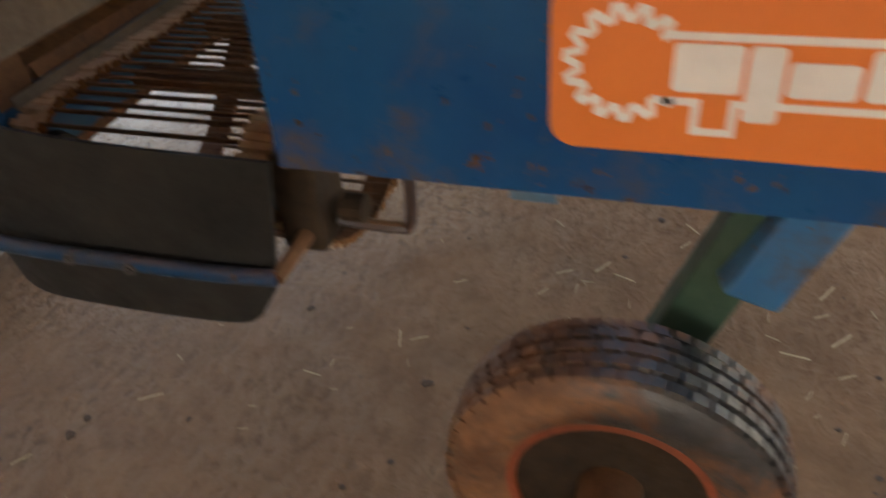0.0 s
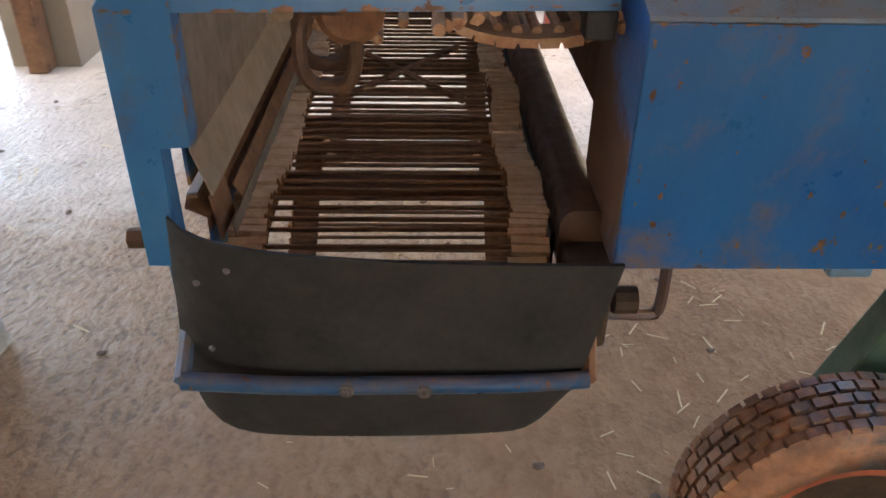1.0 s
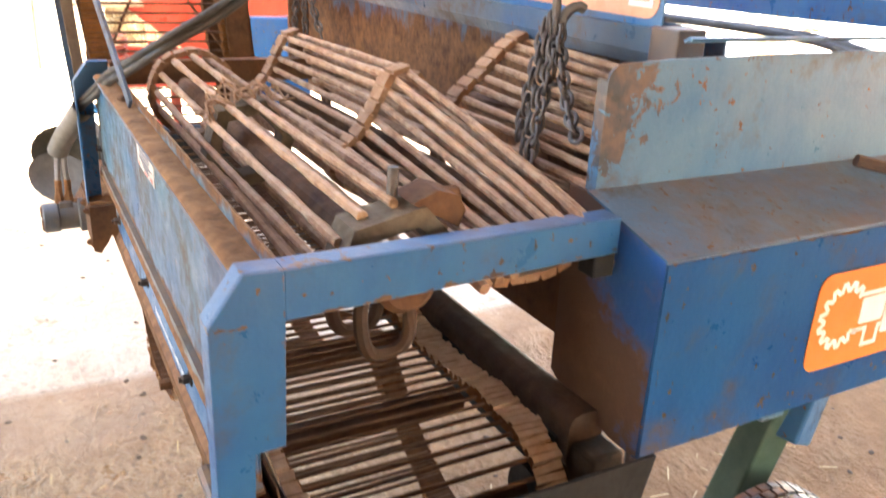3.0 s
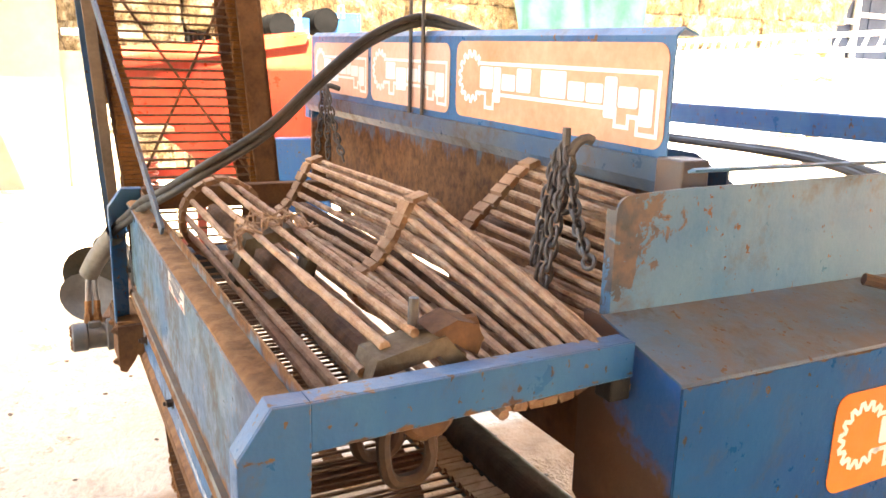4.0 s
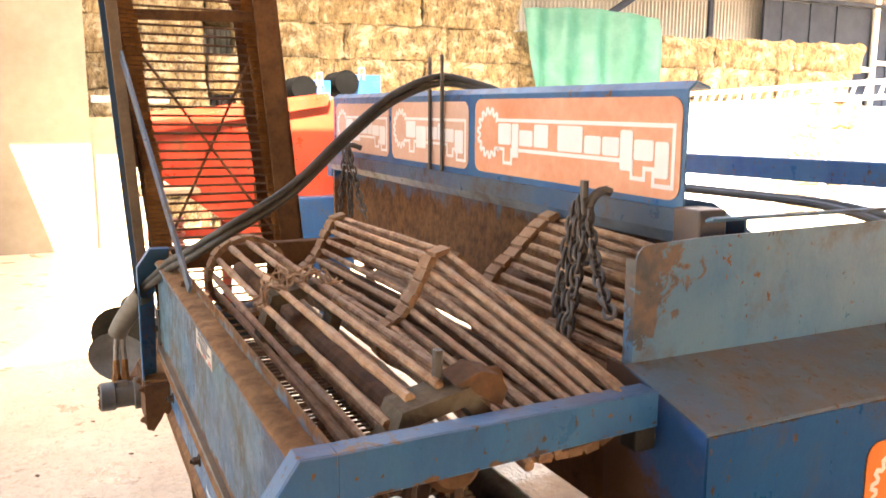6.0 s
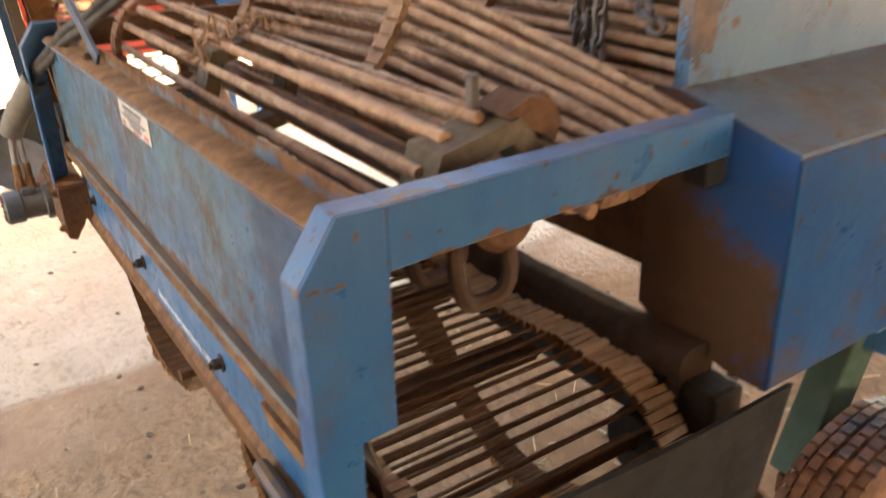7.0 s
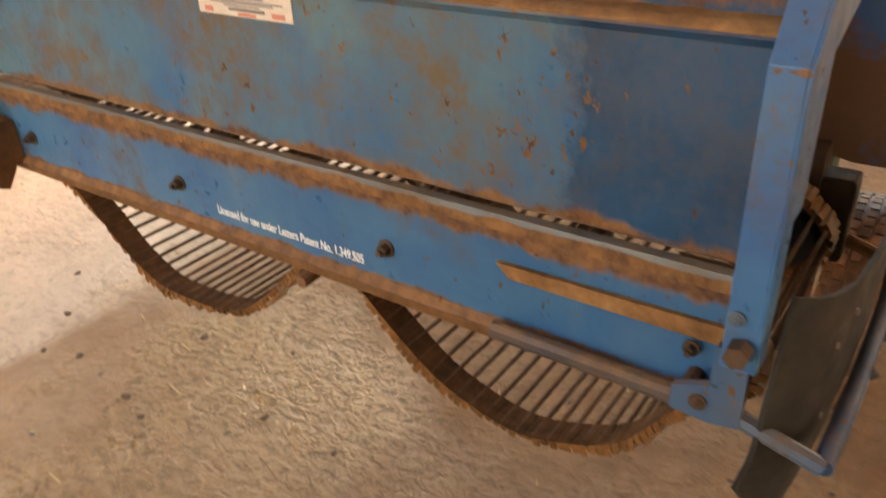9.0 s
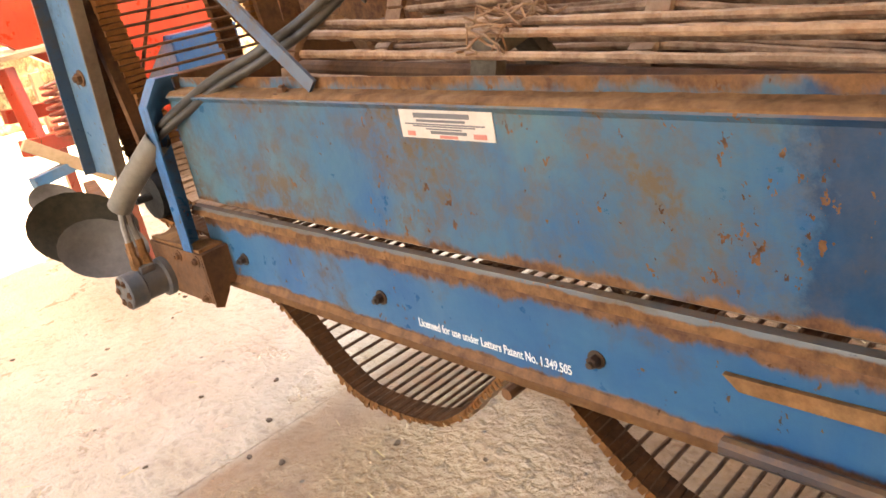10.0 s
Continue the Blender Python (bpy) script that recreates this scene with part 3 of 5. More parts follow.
def side_panel():
    bm = bmesh.new()
    prism(bm, folded([(0.062, 0.887), (0.062, 1.137), (0.055, 1.146), (0.061, 1.152), (0.100, 1.149), (0.100, 1.183)], 0.004), "y", 0.042, 1.76, SIDE)
    panel = part("side_panel", bm, PANEL, machine, "faded blue side panel with rust blooms and a rusty ledge")
    bm = bmesh.new()
    prism(bm, [(0.0555, 1.148), (0.061, 1.1555), (0.0975, 1.1530), (0.0975, 1.161), (0.088, 1.1575), (0.066, 1.1585), (0.055, 1.1520)], "y", 0.045, 1.755, SIDE)
    bmesh.ops.subdivide_edges(bm, edges=[e for e in bm.edges if e.calc_length() > 0.5], cuts=160)
    for v in bm.verts:
        if v.co.z - SIDE * v.co.y > 1.151:
            v.co.z += 0.0018 * noise.noise(v.co * 30)
    part("dirt_on_ledge", bm, LEDGE, panel, "rust and dry earth along the ledge", True)
    bm = bmesh.new()
    prism(bm, folded([(0.097, 0.844), (0.102, 0.835), (0.108, 0.822)], 0.003), "y", 0.13, 1.8, RAIL)
    prism(bm, folded([(0.085, 0.868), (0.094, 0.798)], 0.003), "y", 0.046, 0.128, RAIL)
    part("skirt", bm, RUST, panel, "rusty skirt above the conveyor belt")
    bm = bmesh.new()
    prism(bm, folded([(0.108, 0.818), (0.110, 0.806), (0.110, 0.797)], 0.002), "y", 0.06, 1.8, RAIL)
    part("skirt_strip", bm, GREY_SHEET, panel, "worn grey strip along the belt")
    bm = bmesh.new()
    prism(bm, folded([(0.068, 1.146), (0.070, 0.935), (0.090, 0.869)], 0.003), "y", 0.046, 1.755, SIDE)
    part("lining", bm, GREY_SHEET, panel, "bare dusty grey inner face of the side panel")
    # sticker
    bm = bmesh.new()
    bx(bm, 0.0584, 0.0600, 0.728, 0.936, 1.0925, 1.1425)
    label = part("sticker", bm, PAPER, panel, "aged white maker's sticker with print")
    rows = [(0.035, 0.16, 1.137, 0.008, INK), (0.04, 0.15, 1.129, 0.004, INK), (0.012, 0.19, 1.1235, 0.0022, INK), (0.03, 0.17, 1.1195, 0.0022, INK), (0.06, 0.14, 1.1145, 0.0022, INK), (0.07, 0.15, 1.1065, 0.005, INK), (0.09, 0.13, 1.0985, 0.005, RED_INK), (0.165, 0.192, 1.101, 0.008, RED_INK), (0.015, 0.033, 1.101, 0.008, RED_INK)]
    for a, b, z, h, mat in rows:
        bm = bmesh.new()
        z = 1.0925 + (z - 1.097) * 0.86
        bx(bm, 0.0576, 0.0584, 0.936 - b, 0.936 - a, z, z + h)
        part("print_line", bm, mat, label)
    for y in (0.45, 0.95, 1.4):
        bolt("side_bolt", panel, pose(0.1, y, 1.169 + SIDE * y, 0, 90, 0), 0.006, 0.008)
    bolt("ledge_bolt", panel, pose(0.080, 1.30, 1.155 + SIDE * 1.30), 0.011, 0.016)


side_panel()


def side_rail():
    bm = bmesh.new()
    prism(bm, folded([(0.069, 0.868), (0.056, 0.866), (0.051, 0.850), (0.080, 0.836), (0.080, 0.676), (0.070, 0.664), (0.068, 0.655)], 0.005), "y", 0.045, 1.80, RAIL)
    rail = part("side_rail", bm, RAIL_PAINT, machine, "blue lower side rail with rusty lips and bolts")
    bm = bmesh.new()
    prism(bm, folded([(0.0690, 0.8715), (0.0545, 0.8700), (0.0485, 0.850)], 0.002), "y", 0.05, 1.79, RAIL)
    part("upper_lip", bm, LIP_PAINT, rail, "grey-blue worn upper lip with rust")
    bm = bmesh.new()
    prism(bm, folded([(0.0760, 0.6715), (0.0660, 0.6595), (0.0640, 0.6500)], 0.003), "y", 0.05, 1.79, RAIL)
    part("lower_lip", bm, LOW_LIP, rail, "rust-brown lower lip")

    for y, z in ((0.601, 0.741), (1.12, 0.740), (1.646, 0.735)):
        bolt("rail_bolt", rail, pose(0.0775, y, z, 0, -90, 0), 0.0095, 0.024, TUBE)
    # licence line
    curve = bpy.data.curves.new("licence_text", "FONT")
    curve.body = "Licensed for use under Letters Patent No. 1.349.505"
    curve.size, curve.extrude, curve.align_x, curve.offset = 0.030, 0.0004, "LEFT", 0.0002
    text = bpy.data.objects.new("licence_text", curve)
    scene.collection.objects.link(text)
    bpy.context.view_layer.update()
    data = bpy.data.meshes.new_from_object(text.evaluated_get(bpy.context.evaluated_depsgraph_get()))
    bpy.data.objects.remove(text)
    wide = max(v.co.x for v in data.vertices)
    data.transform(Matrix.Diagonal((0.364 / wide, 0.85, 1, 1)))
    data.transform(Matrix(((0, 0, -1, 0.0768), (-1, 0, 0, 1.018), (-0.014, 1, 0, 0.7005), (0, 0, 0, 1))))
    data.materials.clear()
    data.materials.append(SIGN_WHITE)
    ob = shared("licence_text", data, rail)
    tagged(ob, "white stencilled licence line")
    # flat bar, pipe and bracket near the post
    bm = bmesh.new()
    prism(bm, [(0.388, 0.783), (0.365, 0.761), (0.05, 0.760), (0.05, 0.787)], "x", 0.068, 0.077)
    part("flat_bar", bm, LEDGE, rail, "rusty flat bar")
    bm = bmesh.new()
    tube(bm, [(0.054, 0.385, 0.676), (0.050, 0.06, 0.676)], 0.014, 10)
    part("pipe", bm, RUSTY_BLUE, rail, "short worn pipe")
    bm = bmesh.new()
    prism(bm, [(0.10, 0.712), (0.055, 0.730), (0.052, 0.79), (0.012, 0.79), (0.012, 0.678), (0.05, 0.672), (0.10, 0.676)], "x", 0.024, 0.036)
    part("bracket", bm, RAIL_BLUE, rail, "blue corner bracket")
    bolt("bracket_bolt", rail, pose(0.024, 0.065, 0.700, 0, -90, 0), 0.007, 0.012, TUBE)
    bolt("bracket_bolt", rail, pose(0.066, 0.093, 0.746, 0, -90, 0), 0.007, 0.018, TUBE)
    bolt("bracket_bolt", rail, pose(-0.0005, 0.030, 0.852, 0, -90, 0), 0.006, 0.008, RAIL_BLUE)


side_rail()

# the conveyor's loop in y, z: top run, nose, two sags, back and front of the elevator
LOOP = [(1.93, 0.90), (1.80, 0.832), (1.3, 0.797), (0.55, 0.785), (0.16, 0.786), (0.07, 0.770), (0.016, 0.71), (0.045, 0.655), (0.105, 0.612), (0.182, 0.513), (0.275, 0.463), (0.38, 0.444), (0.513, 0.482), (0.612, 0.553), (0.706, 0.636), (0.775, 0.662), (0.834, 0.628), (0.967, 0.498), (1.084, 0.438), (1.277, 0.428), (1.38, 0.466), (1.455, 0.525), (1.58, 0.635), (1.68, 0.722), (1.80, 0.762), (1.95, 0.772), (2.12, 0.79), (2.20, 0.92), (2.22, 1.3), (2.24, 2.35)]
FRONT = [(2.06, 2.35), (2.03, 1.5), (2.00, 1.10), (1.95, 0.93), (1.93, 0.90)]
BELTS = ((0.093, 0.150), (0.512, 0.569))


def lean(p):
    """The elevator leans to the outer side as it rises."""
    return -0.10 * (p.z - 1.05) if p.z > 1.05 and p.y > 1.9 else 0.0


def conveyor():
    line = FRONT[:-1] + LOOP
    steps = spline([(0, y, z) for y, z in line], 0.0305)
    for x0, x1 in BELTS:
        bm = bmesh.new()
        rng = random.Random(int(x0 * 1000))
        rows = []
        for p, way in steps:
            up = Vector((0, way.z, -way.y))
            for a0, a1 in ((-0.0149, -0.0004), (0.0004, 0.0149)):
                jig, t, skew = rng.uniform(-0.004, 0.004) + 0.007 * math.sin(len(rows) * 0.056 + x0 * 9), 0.008 + rng.uniform(0, 0.007), rng.uniform(-0.002, 0.002)
                for a, high, low in ((a0, 0.001, -0.003), (a0 + 0.0015, t, -0.005), (a1 - 0.0015, t - 0.001, -0.005), (a1, 0.001, -0.003)):
                    rows.append([bm.verts.new(p + way * (a + (skew if x == x0 else -skew)) + Vector((x + (jig if q > 0 else 0) + lean(p), 0, 0)) + up * q) for x, q in ((x0, low), (x1, low), (x1, high), (x0, high))])
        for i, (p, q) in enumerate(zip(rows, rows[1:])):
            for k in range(4):
                f = bm.faces.new((p[k], p[(k + 1) % 4], q[(k + 1) % 4], q[k]))
                high_up = p[0].co.z > 1.0
                f.material_index = (1, 2, (2 if high_up else 0) if i % 4 != 3 else 1, 2)[k]
        bm.faces.new(rows[0]), bm.faces.new(rows[-1])
        belt = part("conveyor_belt", bm, BELT, machine, "clay-caked segmented conveyor belt")
        belt.data.materials.append(BELT_SIDE)
        belt.data.materials.append(BELT_EDGE)
    bm = bmesh.new()
    tube(bm, [(0.098, 0, 0), (0.564, 0, 0)], 0.0042, 8)
    data = None
    for p, way in steps:
        if p.y > 2.16 and p.z > 0.8:
            continue
        if data is None:
            ob = part("rod", bm, ROD, belt, smooth=True)
            data = ob.data
        else:
            ob = shared("rod", data, belt)
        ob.matrix_local = pose(lean(p), p.y, p.z + 0.001, random.uniform(0, 360), 0, random.uniform(-0.4, 0.4))
    # cross ties woven through the web
    for runs in (((1.78, 1.40), (0.13, 0.53)), ((0.95, 0.62), (0.2, 0.46))):
        (ya, yb), (xa, xb) = runs
        for a, b in ((xa, xb), (xb, xa)):
            bm = bmesh.new()
            tube(bm, [(a, ya, 0.800 - 0.01 * (1.8 - ya)), (b, yb, 0.796 - 0.01 * (1.8 - yb))], 0.008, 6)
            part("tie", bm, RUST, machine, "rusty diagonal tie under the web")
    for a, b in ((0.13, 0.54), (0.54, 0.13)):
        bm = bmesh.new()
        tube(bm, [(a - 0.01, 2.03, 1.16), (b - 0.08, 2.06, 1.86)], 0.005, 6)
        part("tie", bm, RUST, machine, "rusty diagonal tie under the web")
    # nose roller and carrier rollers
    for y, z, r in ((0.085, 0.70, 0.012), (0.775, 0.640, 0.012), (1.82, 0.738, 0.020), (2.11, 0.85, 0.07)):
        bm = bmesh.new()
        tube(bm, [(0.085, y, z), (0.58, y, z)], r, 18)
        tube(bm, [(0.04, y, z), (0.63, y, z)], 0.012, 8)
        part("roller", bm, RUBBER if r > 0.05 else RUST, machine, "dark conveyor roller", True)
    for x in (0.122, 0.54):
        bm = bmesh.new()
        lathe(bm, [(0.01, -0.02), (0.05, -0.02), (0.055, 0), (0.05, 0.02), (0.01, 0.02)], 20, pose(x, 0.085, 0.69, 0, 90, 0))
        part("sprocket", bm, RUBBER, machine, "dark conveyor sprocket")
    # inner members
    bm = bmesh.new()
    prism(bm, rounded(0.578, 0.648, 0.735, 0.842, 0.024), "y", 0.055, 1.95, -0.01)
    part("side_tube", bm, TUBE, machine, "brown rusty side tube beside the belt")
    bm = bmesh.new()
    bx(bm, 0.571, 0.577, 0.08, 1.9, 0.70, 0.79)
    part("guide_strip", bm, RUBBER, machine, "black guide strip beside the belt")
    bm = bmesh.new()
    bx(bm, 0.668, 0.674, 0.22, 1.92, 0.895, 1.10)
    bx(bm, 0.674, 0.94, 0.26, 0.70, 0.935, 0.941)
    part("under_plate", bm, RUST, machine, "dark rusty plate under the drums")
    for y in (0.35, 0.62, 1.0):
        bm = bmesh.new()
        bx(bm, 0.12, 0.54, y - 0.025, y + 0.025, 0.712, 0.738, 0.003)
        part("cross_member", bm, RUST, machine, "rusty cross member under the web")


conveyor()


def clay(rng, pts, r):
    """Radii along a rod with patches of caked clay."""
    seed = rng.uniform(0, 50)
    return [r * (0.86 + 0.10 * rng.random() + 0.42 * max(0.0, noise.noise(Vector((p[1] * 9, seed, 0))) + 0.25 * noise.noise(Vector((p[1] * 45, seed, 3))))) for p in pts]


def cage(cx, cz, r, count, rod_r, y0, y1, straps, turn, near=None):
    """A drum of long rods bound by segmented straps. near: the radius and height of its tapered near end, and where the taper ends."""

    def at(y):
        if not near or y > near[2]:
            return r, cz
        q = ((y - y0) / (near[2] - y0)) ** 0.8 if y > y0 else 0
        return near[0] + (r - near[0]) * q, near[1] + (cz - near[1]) * q

    rng = random.Random(int(cx * 1000))
    bm = bmesh.new()
    tube(bm, [(cx, y0 + 0.03, cz), (cx, y1 + 0.06, cz)], 0.022, 12)
    core = part("cage_drum", bm, RUST, machine, "drum cage of clay-covered rods")
    steps = 60
    for k in range(count):
        a = 2 * math.pi * (k + turn) / count
        bm = bmesh.new()
        first = y0 if math.sin(a) > -0.15 else y0 + 0.12
        off, bow, pts = rng.uniform(-0.004, 0.004), rng.uniform(-0.006, 0.006), []
        for i in range(steps + 1):
            y = first + (y1 - first) * i / steps
            rr, zz = at(y)
            rr += off + bow * math.sin(math.pi * i / steps)
            pts.append((cx + rr * math.cos(a), y, zz + rr * math.sin(a)))
        tube(bm, pts, clay(rng, pts, rod_r), 8)
        part("rod", bm, CAGE_ROD, core, smooth=True)
    for y, w, *arc in straps:
        bm = bmesh.new()
        a0, a1 = arc or (0, 360)
        n = max(4, round(22 * (a1 - a0) / 360))
        ring, line = at(y)[0] + rod_r * 0.6, []
        mid = at(y)[1]
        for k in range(n):
            thick = 0.013 + rng.uniform(0, 0.004)
            for q, high in ((0.03, 0.007), (0.08, thick), (0.92, thick), (0.97, 0.007)):
                line.append((radians(a0 + (a1 - a0) * (k + q) / n), high))
        rows = []
        for a, high in line:
            rows.append([bm.verts.new((cx + q * math.cos(a), y + e, mid + q * math.sin(a))) for q, e in ((ring, -w), (ring, w), (ring + high, w), (ring + high, -w))])
        loops = list(zip(rows, rows[1:])) + ([(rows[-1], rows[0])] if not arc else [])
        for p, q in loops:
            for k in range(4):
                bm.faces.new((p[k], p[(k + 1) % 4], q[(k + 1) % 4], q[k]))
        if arc:
            bm.faces.new(rows[0]), bm.faces.new(rows[-1])
        part("strap", bm, STRAP, core, "clay-covered segmented rubber strap")
    return core


def web(loop, count, rod_r, y0, y1, straps, low, near):
    """A draped loop of rods with the section loop in x, z. low, near: the height from which, and the part to which, it is drawn in at its near end."""
    rng = random.Random(count)
    line = [p for p, _ in spline([(x, 0, z) for x, z in loop + loop[:1]], 0.004)]
    far = [0.0]
    for p, q in zip(line, line[1:]):
        far.append(far[-1] + (q - p).length)

    def at(f, y):
        d = (f % 1.0) * far[-1]
        k = max(i for i, v in enumerate(far) if v <= d)
        p = line[min(k, len(line) - 1)]
        q = min(1.0, max(0.0, (y - y0) / 0.62)) ** 0.85
        return Vector((p.x, y, low + (p.z - low) * (near + (1 - near) * q)))

    mid = Vector((sum(x for x, _ in loop) / len(loop), 0, sum(z for _, z in loop) / len(loop)))
    bm = bmesh.new()
    tube(bm, [(mid.x, y0 + 0.05, mid.z - 0.02), (mid.x, y1 + 0.06, mid.z - 0.02)], 0.02, 12)
    core = part("rod_web", bm, RUST, machine, "draped web of clay-covered rods")
    for k in range(count):
        bm = bmesh.new()
        f, bow = (k + rng.uniform(-0.12, 0.12)) / count, rng.uniform(-0.004, 0.004)
        pts = []
        first = y0 if at(f, 1.0).z > 1.13 else y0 + 0.13
        for i in range(61):
            y = first + (y1 - first) * i / 60
            pts.append(at(f, y) + Vector((0, 0, bow * math.sin(math.pi * i / 60))))
        tube(bm, pts, clay(rng, pts, rod_r), 8)
        part("rod", bm, CAGE_ROD, core, smooth=True)
    for y, w, f0, f1 in straps:
        bm = bmesh.new()
        n = max(4, round(far[-1] * (f1 - f0) / 0.030))
        rows = []
        for k in range(n):
            thick, slip = 0.012 + rng.uniform(0, 0.004), rng.uniform(-0.002, 0.002)
            for q, high in ((0.03, 0.006), (0.09, thick), (0.91, thick), (0.97, 0.006)):
                f = f0 + (f1 - f0) * (k + q) / n
                c, way = at(f, y), at(f + 0.012, y) - at(f - 0.012, y)
                out = Vector((way.z, 0, -way.x)).normalized()
                rows.append([bm.verts.new(c + out * e + Vector((0, a + slip, 0))) for e, a in ((0.003, -w), (0.003, w), (0.003 + high, w), (0.003 + high, -w))])
        for p, q in zip(rows, rows[1:]):
            for k in range(4):
                bm.faces.new((p[k], p[(k + 1) % 4], q[(k + 1) % 4], q[k]))
        bm.faces.new(rows[0]), bm.faces.new(rows[-1])
        part("strap", bm, STRAP, core, "clay-covered segmented rubber strap")
    return core


def cages():
    one = cage(0.287, 1.115, 0.098, 13, 0.0085, 0.13, 1.42, ((1.38, 0.022),), 0.3)
    for y, w, out, inner_r in ((0.135, 0.034, 0.108, 0.078), (0.86, 0.028, 0.100, 0.070)):
        bm = bmesh.new()
        pts = [(0.287 + out * math.cos(radians(60 * k + 12)), 1.115 + out * math.sin(radians(60 * k + 12))) for k in range(6)]
        inner = [(0.287 + inner_r * math.cos(radians(60 * k + 12)), 1.115 + inner_r * math.sin(radians(60 * k + 12))) for k in range(6)]
        for k in range(3) if y < 0.5 else range(6):
            j = (k + 1) % 6
            prism(bm, [pts[k], pts[j], inner[j], inner[k]], "y", y - w, y + w)
        bmesh.ops.remove_doubles(bm, verts=bm.verts[:], dist=0.0005)
        part("hub", bm, HUB, one, "grey-green hexagonal hub casting with rust")
    for y, dx in ((0.088, 0.0), (0.170, -0.012)):
        bm = bmesh.new()
        loop = [(0.256 + dx + 0.037 * math.copysign(abs(math.cos(a)) ** 0.75, math.cos(a)), y + 0.004 * math.sin(3 * a), 1.066 + 0.054 * math.copysign(abs(math.sin(a)) ** 0.85, math.sin(a))) for a in [math.pi * k / 12 for k in range(24)]]
        tube(bm, loop, 0.0105, 8, True)
        part("ring", bm, TUBE, one, "rusty blue oval ring under the drum", True)
    bm = bmesh.new()
    lathe(bm, [(0.001, 0), (0.045, 0), (0.045, 0.012), (0.035, 0.02), (0.001, 0.02)], 20, pose(0.287, 0.098, 1.115, 90, 0, 0))
    part("bearing", bm, RUST, one, "rusty bearing")
    bm = bmesh.new()
    tube(bm, [(0.290, 0.150, 1.205), (0.293, 0.152, 1.262)], 0.008, 10)
    part("pin", bm, CHAIN, one, "upright steel pin")
    bm = bmesh.new()
    prism(bm, [(0.30, 1.222), (0.34, 1.238), (0.372, 1.228), (0.385, 1.205), (0.375, 1.18), (0.34, 1.20)], "y", 0.105, 0.165)
    tube(bm, [(0.355, 0.135, 1.215), (0.385, 0.135, 1.215)], 0.017, 10)
    part("clamp", bm, RUST, one, "rusty clamp with a bolt")
    for s in (0.0, 0.5, 1.0, 1.7, 2.3, 3.0):
        bm = bmesh.new()
        rng = random.Random(int(s * 10))
        pts = []
        for i in range(15):
            a = 0.9 + 1.7 * i / 14
            rr = 0.112 + 0.014 * math.sin(i * 1.7 + s) + rng.uniform(0, 0.012)
            pts.append((0.287 + rr * math.cos(a), 0.845 + 0.05 * math.sin(i * 0.8 + s * 2), 1.115 + rr * math.sin(a)))
        tube(bm, pts, 0.0024, 5)
        part("wire", bm, STRAP, one, "tangled twine")
    # the drum rises towards its far end
    tilt = Matrix(((1, -0.014, 0, 0.002), (0, 1, 0, 0), (0, 0.036, 1, -0.005), (0, 0, 0, 1)))
    for ob in (one, *one.children):
        ob.data.transform(tilt)
    web([(0.557, 1.312), (0.534, 1.304), (0.513, 1.266), (0.486, 1.214), (0.448, 1.168), (0.403, 1.146), (0.412, 1.105), (0.470, 1.070), (0.537, 1.060), (0.598, 1.068), (0.636, 1.100), (0.632, 1.15), (0.610, 1.22), (0.588, 1.285)], 25, 0.0085, 0.065, 1.42, ((0.205, 0.036, 0.36, 0.68), (0.68, 0.024, 0.0, 0.98), (1.385, 0.026, 0.0, 0.98)), 1.05, 0.50)
    web([(0.850, 1.378), (0.812, 1.357), (0.780, 1.325), (0.738, 1.286), (0.696, 1.248), (0.662, 1.205), (0.672, 1.15), (0.75, 1.105), (0.86, 1.12), (0.905, 1.20), (0.890, 1.33)], 25, 0.0085, 0.16, 0.71, ((0.69, 0.024, 0.0, 0.98),), 1.10, 0.86)
    # loose clay-covered bars between the drums
    for x, z, a in ((0.415, 1.13, 0.01), (0.43, 1.10, -0.01), (0.68, 1.13, 0.0), (0.66, 1.16, 0.012)):
        bm = bmesh.new()
        tube(bm, [(x, 0.10, z), (x + a, 0.75, z - 0.004), (x, 1.42, z)], 0.009, 8)
        part("stripper_bar", bm, CAGE_ROD, machine, "clay-covered stripper bar", True)


cages()


